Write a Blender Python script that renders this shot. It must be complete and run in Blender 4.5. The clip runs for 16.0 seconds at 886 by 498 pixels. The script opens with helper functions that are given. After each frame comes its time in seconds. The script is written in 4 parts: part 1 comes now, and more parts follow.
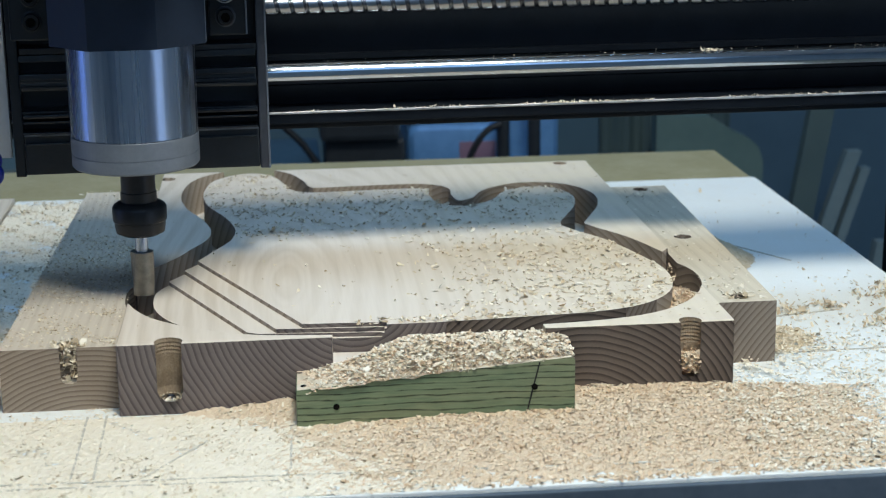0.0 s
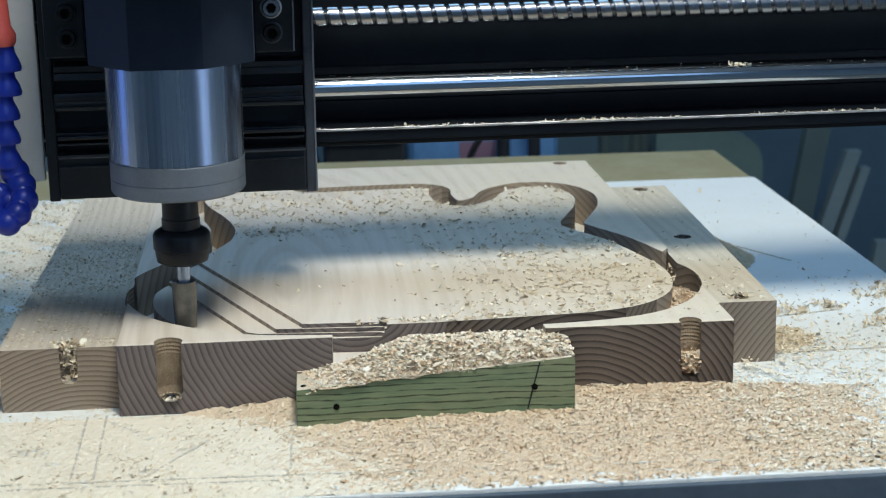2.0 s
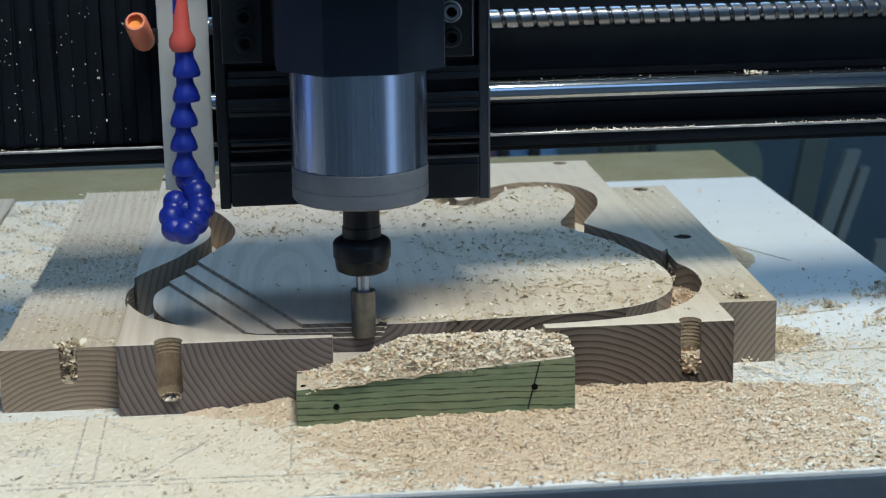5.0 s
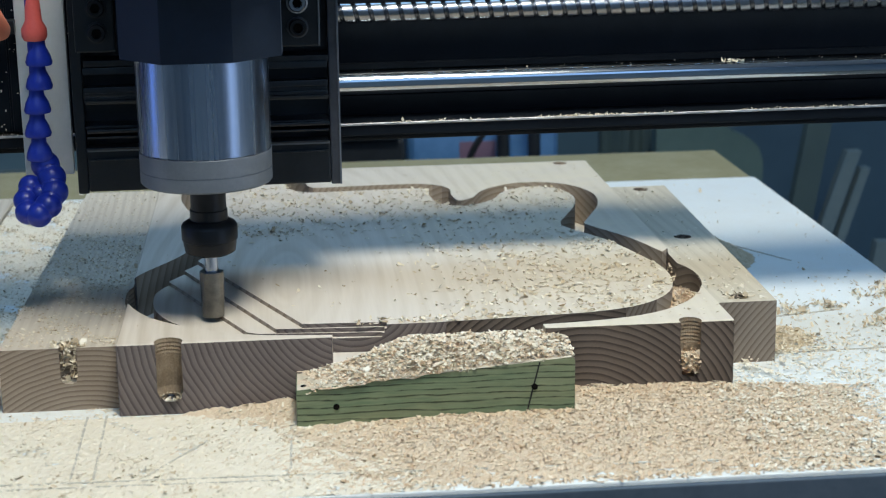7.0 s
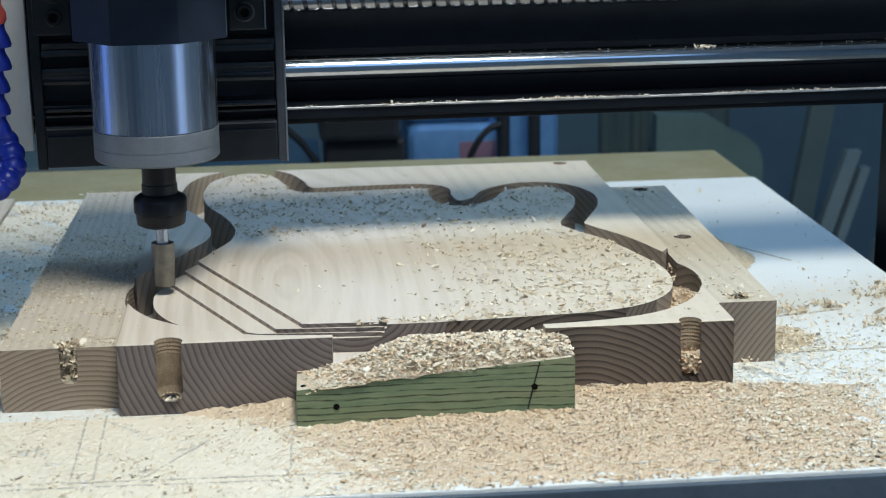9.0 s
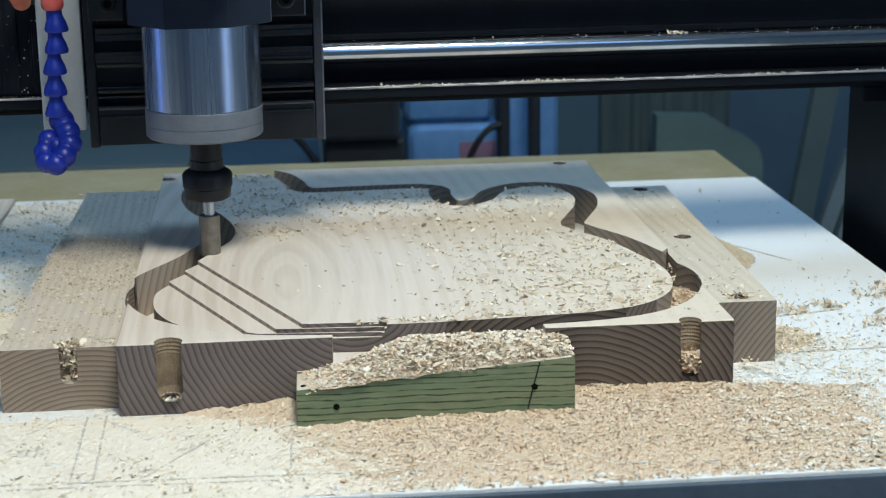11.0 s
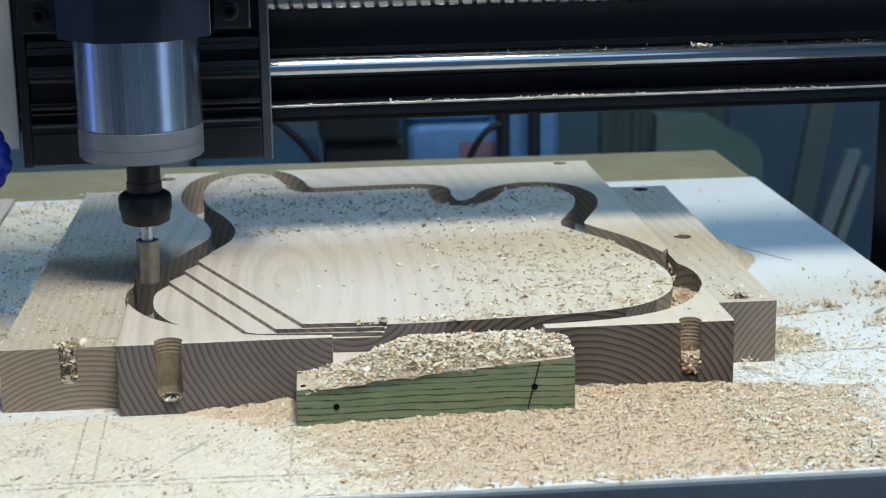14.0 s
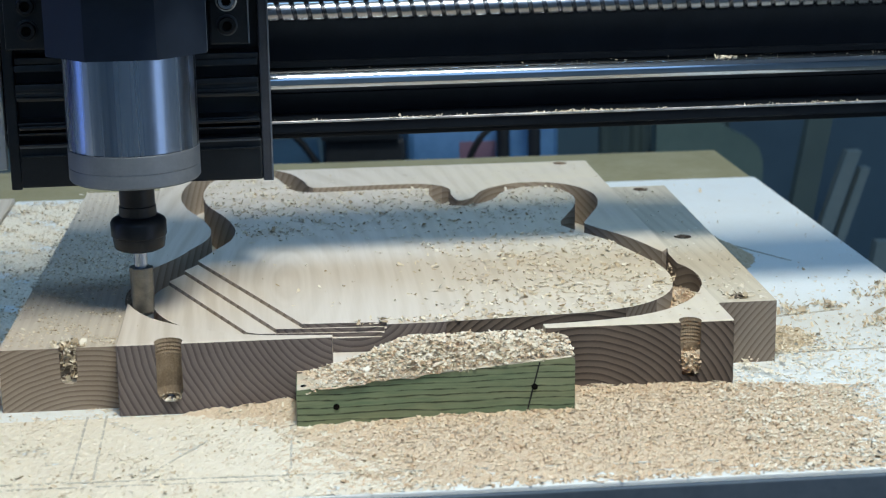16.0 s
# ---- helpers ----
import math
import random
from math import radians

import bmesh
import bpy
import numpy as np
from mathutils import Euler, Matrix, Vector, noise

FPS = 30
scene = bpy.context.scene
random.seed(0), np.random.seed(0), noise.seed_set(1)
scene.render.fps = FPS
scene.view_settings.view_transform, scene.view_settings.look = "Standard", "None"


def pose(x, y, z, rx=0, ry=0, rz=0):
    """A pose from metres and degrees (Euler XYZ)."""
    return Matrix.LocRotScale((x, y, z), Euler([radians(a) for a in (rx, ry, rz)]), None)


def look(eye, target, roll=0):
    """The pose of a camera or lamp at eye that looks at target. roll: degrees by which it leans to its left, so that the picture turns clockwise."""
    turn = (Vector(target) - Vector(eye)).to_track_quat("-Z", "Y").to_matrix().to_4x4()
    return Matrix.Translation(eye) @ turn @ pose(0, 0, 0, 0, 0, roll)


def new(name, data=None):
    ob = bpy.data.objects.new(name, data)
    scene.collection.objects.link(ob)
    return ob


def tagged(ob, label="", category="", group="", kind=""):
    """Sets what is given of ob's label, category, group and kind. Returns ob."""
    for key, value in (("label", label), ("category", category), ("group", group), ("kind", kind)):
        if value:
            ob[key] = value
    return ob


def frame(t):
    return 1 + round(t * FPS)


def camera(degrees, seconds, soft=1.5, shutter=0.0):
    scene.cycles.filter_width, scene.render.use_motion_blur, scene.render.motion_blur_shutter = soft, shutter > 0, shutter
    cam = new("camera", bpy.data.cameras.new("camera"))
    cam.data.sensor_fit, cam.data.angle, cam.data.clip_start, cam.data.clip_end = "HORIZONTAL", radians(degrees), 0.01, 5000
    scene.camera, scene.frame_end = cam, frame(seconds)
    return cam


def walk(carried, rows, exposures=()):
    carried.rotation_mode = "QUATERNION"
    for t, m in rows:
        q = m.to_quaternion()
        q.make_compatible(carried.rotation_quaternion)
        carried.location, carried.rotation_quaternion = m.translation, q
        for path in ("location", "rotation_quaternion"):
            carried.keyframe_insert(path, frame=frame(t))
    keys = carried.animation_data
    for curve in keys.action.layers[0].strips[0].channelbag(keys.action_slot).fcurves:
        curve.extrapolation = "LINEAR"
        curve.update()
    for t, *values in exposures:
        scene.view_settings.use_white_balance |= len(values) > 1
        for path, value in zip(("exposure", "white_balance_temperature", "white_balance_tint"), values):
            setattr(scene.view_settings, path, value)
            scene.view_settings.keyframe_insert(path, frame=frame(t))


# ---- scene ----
T = 0.04275          # blank thickness
FOV = 29.2915
TOOL_Z = 0.0364
YAW, PITCH = 1.862, 0.827
EYE = (0.0949, -0.9278, 0.3296)
AIM = (0.19011, 0.03647, 0.08241)

# ---- camera ----
cam = camera(FOV, 16.0, soft=1.1)
cam.data.dof.use_dof = True
cam.data.dof.focus_distance = 1.06
cam.data.dof.aperture_fstop = 15.0
walk(cam, [(0.0, look(EYE, AIM, -0.742)), (16.0, look(EYE, AIM, -0.742))],
     [(0.0, 0.0), (2.0, -0.03), (3.5, -0.15), (4.2, -0.17), (5.2, -0.14), (6.3, -0.05), (7.5, 0.0), (16.0, 0.0)])

# ---- light ----
world = bpy.data.worlds.new("world")
scene.world = world
world.use_nodes = True
wn = world.node_tree
sky = wn.nodes.new("ShaderNodeTexSky")
sky.sky_type = 'NISHITA'
sky.sun_disc = False
sky.sun_elevation, sky.sun_rotation = radians(35), radians(150)
wn.links.new(sky.outputs[0], wn.nodes["Background"].inputs[0])
wn.nodes["Background"].inputs[1].default_value = 0.05


def area(name, eye, target, size, power, colour, size_y=None, disk=False):
    d = bpy.data.lights.new(name, 'AREA')
    d.shape = 'DISK' if disk else 'RECTANGLE'
    d.size, d.size_y = size, size_y or size
    d.energy, d.color = power, colour
    ob = new(name, d)
    ob.matrix_basis = look(eye, target)
    return ob


area("work_lamp_light", (0.30, -0.62, 1.50), (0.22, 0.17, 0.04), 0.48, 28.5, (0.897, 0.915, 0.838), disk=True)
# cool fill added above the back to brighten behind the gantry; no known fixture
area("fill_light_back", (0.45, 1.05, 2.05), (0.25, 0.35, 0.0), 1.4, 19, (0.36, 0.64, 1.0), 0.8)
area("window_light_right", (2.15, -1.50, 0.25), (0.1, 0.1, 0.1), 0.60, 6.5, (0.50, 0.68, 1.0), 2.1)
area("window_light_left", (-1.9, 0.15, 0.25), (0.1, 0.1, 0.1), 0.25, 3.5, (0.18, 0.34, 1.0), 2.1)
# blue fill added behind the camera to lift the shade; no window there
area("fill_light_front", (0.1, -1.95, 1.55), (0.2, 0.2, 0.0), 2.2, 9, (0.34, 0.60, 1.0), 0.9)
scene.view_settings.exposure = 0.0


# ---- mesh helpers ----
def mesh_of(name, bm, materials):
    me = bpy.data.meshes.new(name)
    bm.normal_update()
    bm.to_mesh(me)
    bm.free()
    for m in (materials if isinstance(materials, (list, tuple)) else [materials]):
        me.materials.append(m)
    return me


def part(name, bm, material, parent=None, label="", smooth=False):
    ob = new(name, mesh_of(name, bm, material))
    if parent is not None:
        ob.parent = parent
    if label:
        ob["label"] = label
    if smooth:
        for poly in ob.data.polygons:
            poly.use_smooth = True
        ob.data.set_sharp_from_angle(angle=radians(35))
    return ob


def box(x0, x1, y0, y1, z0, z1, bevel=0.0, bm=None, seg=2):
    bm = bm or bmesh.new()
    m = Matrix.Translation(((x0 + x1) / 2, (y0 + y1) / 2, (z0 + z1) / 2)) @ Matrix.Diagonal((x1 - x0, y1 - y0, z1 - z0, 1))
    vs = bmesh.ops.create_cube(bm, size=1.0, matrix=m)["verts"]
    if bevel:
        es = list({e for v in vs for e in v.link_edges})
        bmesh.ops.bevel(bm, geom=es, offset=bevel, segments=seg, affect='EDGES', profile=0.6)
    return bm


def lathe(profile, seg=48, bm=None, m=None):
    """Turns a profile of (radius, height) round z."""
    bm = bm or bmesh.new()
    m = m or Matrix.Identity(4)
    rings = []
    for r, z in profile:
        rings.append([bm.verts.new(m @ Vector((r * math.cos(2 * math.pi * i / seg), r * math.sin(2 * math.pi * i / seg), z))) for i in range(seg)])
    for a, b in zip(rings, rings[1:]):
        for i in range(seg):
            bm.faces.new((a[i], a[(i + 1) % seg], b[(i + 1) % seg], b[i]))
    bm.faces.new(rings[0][::-1])
    bm.faces.new(rings[-1])
    bmesh.ops.recalc_face_normals(bm, faces=bm.faces)
    return bm


def prism(points, z0, z1, bm=None):
    bm = bm or bmesh.new()
    lo = [bm.verts.new((x, y, z0)) for x, y in points]
    hi = [bm.verts.new((x, y, z1)) for x, y in points]
    n = len(points)
    bm.faces.new(lo[::-1])
    bm.faces.new(hi)
    for i in range(n):
        bm.faces.new((lo[i], lo[(i + 1) % n], hi[(i + 1) % n], hi[i]))
    bmesh.ops.recalc_face_normals(bm, faces=bm.faces)
    return bm


def tube(path, radius, seg=10, bm=None):
    """A round bar along a list of points."""
    bm = bm or bmesh.new()
    pts = [Vector(v) for v in path]
    rings = []
    for i, v in enumerate(pts):
        d = (pts[min(i + 1, len(pts) - 1)] - pts[max(i - 1, 0)]).normalized()
        qd = d.to_track_quat('Z', 'Y')
        rings.append([bm.verts.new(v + qd @ Vector((radius * math.cos(2 * math.pi * k / seg), radius * math.sin(2 * math.pi * k / seg), 0))) for k in range(seg)])
    for a, b in zip(rings, rings[1:]):
        for k in range(seg):
            bm.faces.new((a[k], a[(k + 1) % seg], b[(k + 1) % seg], b[k]))
    bm.faces.new(rings[0][::-1])
    bm.faces.new(rings[-1])
    bmesh.ops.recalc_face_normals(bm, faces=bm.faces)
    return bm


def carve(ob, cutters):
    """Cuts the cutter meshes out of ob for good."""
    tools = []
    for bm in cutters:
        c = new("cutter", mesh_of("cutter", bm, ob.data.materials[-1]))
        c.parent = None
        tools.append(c)
        mod = ob.modifiers.new("cut", 'BOOLEAN')
        mod.object, mod.operation, mod.solver = c, 'DIFFERENCE', 'EXACT'
    bpy.context.view_layer.update()
    dg = bpy.context.evaluated_depsgraph_get()
    me = bpy.data.meshes.new_from_object(ob.evaluated_get(dg))
    mats = [s for s in ob.data.materials]
    ob.modifiers.clear()
    ob.data = me
    me.materials.clear()
    for s in mats:
        me.materials.append(s)
    for c in tools:
        bpy.data.objects.remove(c)
    return ob


def top_and_sides(ob, limit=0.7):
    """First material on level faces, second on the sides."""
    for poly in ob.data.polygons:
        poly.material_index = 0 if poly.normal.z > limit else 1


def spline(points, n=10):
    """A closed smooth curve through a few control points."""
    out, c = [], len(points)
    for i in range(c):
        a, b, d, e = (Vector(points[(i + k) % c]) for k in (-1, 0, 1, 2))
        for k in range(n):
            t = k / n
            v = 0.5 * (2 * b + (d - a) * t + (2 * a - 5 * b + 4 * d - e) * t * t + (3 * b - a - 3 * d + e) * t ** 3)
            out.append((v.x, v.y))
    return out


def offset(points, dist):
    """Moves a counter-clockwise curve outwards and drops points that come too close to it."""
    n, out = len(points), []
    src = [Vector(v) for v in points]
    for i in range(n):
        t = (src[(i + 1) % n] - src[i - 1]).normalized()
        v = src[i] + Vector((t.y, -t.x)) * dist
        if min((v - s).length for s in src) > dist * 0.97:
            out.append((v.x, v.y))
    return untangle(out)


def untangle(pts):
    """Takes small loops out of a closed curve."""
    def side(a, b, c):
        return (b[0] - a[0]) * (c[1] - a[1]) - (b[1] - a[1]) * (c[0] - a[0])

    i = 0
    while i < len(pts) - 2:
        for j in range(min(i + 30, len(pts) - 2), i + 1, -1):
            a, b, c, d = pts[i], pts[i + 1], pts[j], pts[j + 1]
            if side(a, b, c) * side(a, b, d) < 0 and side(c, d, a) * side(c, d, b) < 0:
                del pts[i + 1:j + 1]
                break
        i += 1
    return pts


# ---- materials ----
class Nodes:
    def __init__(self, name):
        self.mat = bpy.data.materials.new(name)
        self.mat.use_nodes = True
        self.t = self.mat.node_tree
        self.bsdf = self.t.nodes["Principled BSDF"]

    def add(self, kind, **inputs):
        n = self.t.nodes.new("ShaderNode" + kind)
        for k, v in inputs.items():
            n.inputs[k.replace("_", " ")].default_value = v
        return n

    def link(self, a, b, out=0, inp=0):
        self.t.links.new(a.outputs[out], b.inputs[inp])

    def coords(self, scale=(1, 1, 1), shift=(0, 0, 0), turn=(0, 0, 0), kind="Object"):
        c = self.add("TexCoord")
        m = self.add("Mapping")
        m.inputs["Scale"].default_value, m.inputs["Location"].default_value = scale, shift
        m.inputs["Rotation"].default_value = [radians(a) for a in turn]
        self.t.links.new(c.outputs[kind], m.inputs[0])
        return m

    def noise(self, at, scale, detail=4.0, rough=0.6):
        n = self.add("TexNoise", Scale=scale, Detail=detail, Roughness=rough)
        self.link(at, n, 0, 0)
        return n

    def ramp(self, src, stops, out=0):
        r = self.add("ValToRGB")
        el = r.color_ramp.elements
        while len(el) < len(stops):
            el.new(0.5)
        for e, (pos, col) in zip(el, stops):
            e.position, e.color = pos, (*col, 1) if len(col) == 3 else col
        self.t.links.new(src.outputs[out], r.inputs[0])
        return r

    def mix(self, a, b, fac=None, value=0.5, mode='MIX'):
        n = self.t.nodes.new("ShaderNodeMix")
        n.data_type, n.blend_type = 'RGBA', mode
        n.inputs[0].default_value = value
        if fac is not None:
            self.t.links.new(fac.outputs[0], n.inputs[0])
        for src, k in ((a, 6), (b, 7)):
            if isinstance(src, tuple):
                n.inputs[k].default_value = (*src, 1)
            else:
                self.t.links.new(src.outputs[2 if src.bl_idname == "ShaderNodeMix" else 0], n.inputs[k])
        return n

    def colour(self, src):
        self.t.links.new(src.outputs[2 if src.bl_idname == "ShaderNodeMix" else 0], self.bsdf.inputs["Base Color"])

    def bump(self, src, strength=0.3, distance=0.001):
        b = self.add("Bump", Strength=strength, Distance=distance)
        self.t.links.new(src.outputs[2 if src.bl_idname == "ShaderNodeMix" else 0], b.inputs["Height"])
        if self.bsdf.inputs["Normal"].is_linked:
            self.t.links.new(self.bsdf.inputs["Normal"].links[0].from_socket, b.inputs["Normal"])
        self.t.links.new(b.outputs[0], self.bsdf.inputs["Normal"])

    def gloss(self, rough, metal=0.0, spec=0.5):
        self.bsdf.inputs["Roughness"].default_value = rough
        self.bsdf.inputs["Metallic"].default_value = metal
        self.bsdf.inputs["Specular IOR Level"].default_value = spec
        return self.mat


def plain(name, a, b, scale=60, rough=0.5, metal=0.0, bump=0.1, dist=0.0005, spec=0.5):
    """A colour that varies between a and b at two scales."""
    n = Nodes(name)
    at = n.coords()
    big, fine = n.noise(at, scale, 3), n.noise(at, scale * 9, 5, 0.7)
    base = n.mix(n.ramp(big, [(0.35, a), (0.65, b)]), n.ramp(fine, [(0.3, a), (0.7, b)]), value=0.45)
    n.colour(base)
    if bump:
        n.bump(fine, bump, dist)
    rr = n.add("MapRange")
    rr.inputs["To Min"].default_value, rr.inputs["To Max"].default_value = rough * 0.8, min(1, rough * 1.25)
    n.link(fine, rr)
    n.gloss(rough, metal, spec)
    n.link(rr, n.bsdf, 0, "Roughness")
    return n.mat


def wood_top(name, light, dark, shift=(0, 0, 0), strength=0.5, stretch=0.22, period=0.011, turn=(0, 0, 0), dusted=None):
    """Flat-sawn face: cathedral rings that come and go, fine pores along y and, where given, a coat of sawdust that thickens along x."""
    n = Nodes(name)
    at = n.coords((1, stretch, 1), shift, turn)
    w = n.add("TexWave", Scale=2 * math.pi / (20 * period), Distortion=6.5, Detail=3.0)
    w.wave_type, w.rings_direction, w.wave_profile = 'RINGS', 'Z', 'SIN'
    w.inputs["Detail Scale"].default_value = 0.45
    n.link(at, w)
    w2 = n.add("TexWave", Scale=2 * math.pi / (20 * period * 0.37), Distortion=9.0, Detail=3.0)
    w2.wave_type, w2.rings_direction, w2.wave_profile = 'RINGS', 'Z', 'SIN'
    w2.inputs["Detail Scale"].default_value = 0.6
    n.link(at, w2)
    streak = n.noise(n.coords((420, 9, 60), (0, 0, 0), turn), 1.0, 4, 0.65)
    blotch = n.noise(n.coords((1, 0.4, 1)), 14, 3)
    patch = n.ramp(n.noise(n.coords((1, 0.5, 1), (0.3, 0.1, 0)), 11, 2), [(0.30, (0.35,) * 3), (0.55, (1, 1, 1))])
    lines = n.mix(n.ramp(w, [(0.40, (0, 0, 0)), (0.95, (strength,) * 3)]), patch, value=1.0, mode='MULTIPLY')
    fine = n.mix(n.ramp(w2, [(0.40, (0, 0, 0)), (0.95, (strength * 0.3,) * 3)]), patch, value=1.0, mode='MULTIPLY')
    both = n.mix(lines, fine, value=1.0, mode='ADD')
    base = n.t.nodes.new("ShaderNodeMix")
    base.data_type = 'RGBA'
    n.t.links.new(both.outputs[2], base.inputs[0])
    base.inputs[6].default_value, base.inputs[7].default_value = (*light, 1), (*dark, 1)
    base = n.mix(base, n.ramp(streak, [(0.35, tuple(c * 0.9 for c in dark)), (0.6, light)]), value=0.18)
    base = n.mix(base, n.ramp(blotch, [(0.35, dark), (0.65, light)]), value=0.22)
    if dusted:
        x0, x1, tone = dusted
        sep = n.add("SeparateXYZ")
        n.link(n.coords(), sep)
        mr = n.add("MapRange")
        mr.inputs["From Min"].default_value, mr.inputs["From Max"].default_value = x0, x1
        n.link(sep, mr)
        cover = n.mix(n.ramp(mr, [(0.0, (0, 0, 0)), (1.0, (0.85,) * 3)]), n.ramp(n.noise(n.coords(), 38, 5, 0.7), [(0.30, (0.25,) * 3), (0.62, (1, 1, 1))]), value=1.0, mode='MULTIPLY')
        mixed = n.mix(base, tone)
        n.t.links.new(cover.outputs[2], mixed.inputs[0])
        base = mixed
    n.colour(base)
    n.bump(streak, 0.12, 0.0006)
    return n.gloss(0.62, 0, 0.3)


def wood_end(name, light, dark, centre, period=0.0042, turn=0, wobble=2.2):
    """End grain: growth rings round an axis along y."""
    n = Nodes(name)
    at = n.coords((1, 0.3, 1), (-centre[0], 0, -centre[1]), (0, turn, 0))
    w = n.add("TexWave", Scale=2 * math.pi / (20 * period), Distortion=wobble, Detail=2.5)
    w.wave_type, w.rings_direction, w.wave_profile = 'RINGS', 'Y', 'SAW'
    w.inputs["Detail Scale"].default_value = 0.4
    n.link(at, w)
    fine = n.noise(n.coords((1, 1, 1)), 900, 4, 0.7)
    blot = n.noise(n.coords((1, 1, 1)), 30, 3)
    base = n.ramp(w, [(0.0, light), (0.5, tuple(0.75 * a + 0.25 * b for a, b in zip(light, dark))), (0.8, dark), (0.97, tuple(c * 0.75 for c in dark)), (1.0, light)])
    base = n.mix(base, n.ramp(fine, [(0.3, dark), (0.7, light)]), value=0.22)
    base = n.mix(base, n.ramp(blot, [(0.3, dark), (0.7, light)]), value=0.2)
    n.colour(base)
    n.bump(w, 0.15, 0.0006)
    n.bump(fine, 0.25, 0.0004)
    return n.gloss(0.75, 0, 0.25)


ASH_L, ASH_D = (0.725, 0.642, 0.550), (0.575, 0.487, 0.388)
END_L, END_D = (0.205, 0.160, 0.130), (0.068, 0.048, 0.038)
M_top = wood_top("ash_face", ASH_L, ASH_D, (-0.0981, -0.0268, 0), 0.8, 0.22, 0.013, dusted=(0.15, 0.28, (0.735, 0.640, 0.490)))
M_top_pale = wood_top("ash_face_pale", (0.69, 0.61, 0.48), (0.50, 0.42, 0.31), (0.1, 0.2, 0), 0.5, 0.1, 0.007)
M_top_side = wood_top("ash_face_side", (0.66, 0.585, 0.485), (0.49, 0.41, 0.325), (0.3, 0, 0), 0.7, 0.12, 0.006)
# end grain of the blank; the shade on its front is in these dark tones
M_end_dim = wood_end("ash_end_grain", (0.215, 0.178, 0.162), (0.075, 0.057, 0.054), (0.135, 0.066), 0.0037, 0, 3.2)
M_end_r_dim = wood_end("ash_end_grain_right_dim", (0.190, 0.148, 0.118), (0.034, 0.025, 0.021), (0.268, -0.034), 0.0040, 0, 2.4)
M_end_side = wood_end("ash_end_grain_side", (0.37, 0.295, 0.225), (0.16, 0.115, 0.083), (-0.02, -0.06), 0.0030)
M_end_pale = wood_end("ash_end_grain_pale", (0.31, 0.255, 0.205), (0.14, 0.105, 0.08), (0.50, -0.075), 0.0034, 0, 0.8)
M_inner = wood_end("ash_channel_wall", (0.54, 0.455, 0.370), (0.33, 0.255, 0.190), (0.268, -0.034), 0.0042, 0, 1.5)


def dusty_board():
    n = Nodes("dusty_white_board")
    at = n.coords()
    film, speck, fine = n.noise(at, 26, 5, 0.65), n.noise(at, 190, 4, 0.7), n.noise(at, 650, 3, 0.7)
    base = n.mix((0.80, 0.82, 0.80), (0.76, 0.74, 0.68), n.ramp(film, [(0.40, (0, 0, 0)), (0.66, (0.35,) * 3)]))
    base = n.mix(base, (0.62, 0.53, 0.40), n.ramp(speck, [(0.60, (0, 0, 0)), (0.74, (0.35,) * 3)]))
    base = n.mix(base, (0.88, 0.88, 0.85), n.ramp(fine, [(0.45, (0, 0, 0)), (0.7, (0.5,) * 3)]))
    n.colour(base)
    n.bump(speck, 0.35, 0.0012)
    n.bump(fine, 0.3, 0.0006)
    return n.gloss(0.65, 0, 0.3)


M_board = dusty_board()
M_board_clean = plain("white_painted_board", (0.76, 0.78, 0.77), (0.84, 0.86, 0.85), 18, 0.42, 0, 0.1, 0.0003)
M_bed = plain("varnished_ply_bed", (0.38, 0.325, 0.17), (0.48, 0.42, 0.25), 20, 0.20, 0, 0.1)
M_edge = plain("board_edge", (0.050, 0.070, 0.095), (0.085, 0.110, 0.14), 40, 0.6)
M_black = plain("black_anodised", (0.009, 0.012, 0.015), (0.018, 0.022, 0.027), 50, 0.42, 0, 0.12, 0.0003, 0.35)
M_beam = plain("black_beam_paint", (0.0040, 0.0062, 0.0095), (0.0070, 0.0100, 0.0150), 50, 0.5, 0, 0.1, 0.0003, 0.12)
M_rail = plain("worn_grey_black_rail", (0.030, 0.034, 0.044), (0.065, 0.070, 0.084), 60, 0.38, 0, 0.15, 0.0003, 0.5)
M_navy = plain("dark_blue_black_casting", (0.008, 0.0135, 0.025), (0.013, 0.021, 0.038), 30, 0.45, 0, 0.12, 0.0005, 0.3)
M_rubber = plain("black_rubber", (0.005, 0.006, 0.008), (0.012, 0.014, 0.017), 80, 0.5, 0, 0.25, 0.0005, 0.3)


def brushed_steel():
    """Turned steel with fine upright streaks of uneven polish; blue reflections are put into the colour."""
    n = Nodes("brushed_steel")
    fine, wide = n.noise(n.coords((700, 700, 6)), 1.0, 3, 0.6), n.noise(n.coords((110, 110, 1.2)), 1.0, 3, 0.6)
    n.colour(n.mix(n.ramp(wide, [(0.32, (0.27, 0.32, 0.42)), (0.66, (0.48, 0.54, 0.63))]), n.ramp(fine, [(0.3, (0.30, 0.35, 0.44)), (0.7, (0.48, 0.53, 0.61))]), value=0.4))
    mr = n.add("MapRange")
    mr.inputs["To Min"].default_value, mr.inputs["To Max"].default_value = 0.17, 0.36
    n.link(wide, mr)
    mat = n.gloss(0.25, 1.0)
    n.link(mr, n.bsdf, 0, "Roughness")
    n.bump(fine, 0.05, 0.0003)
    return mat


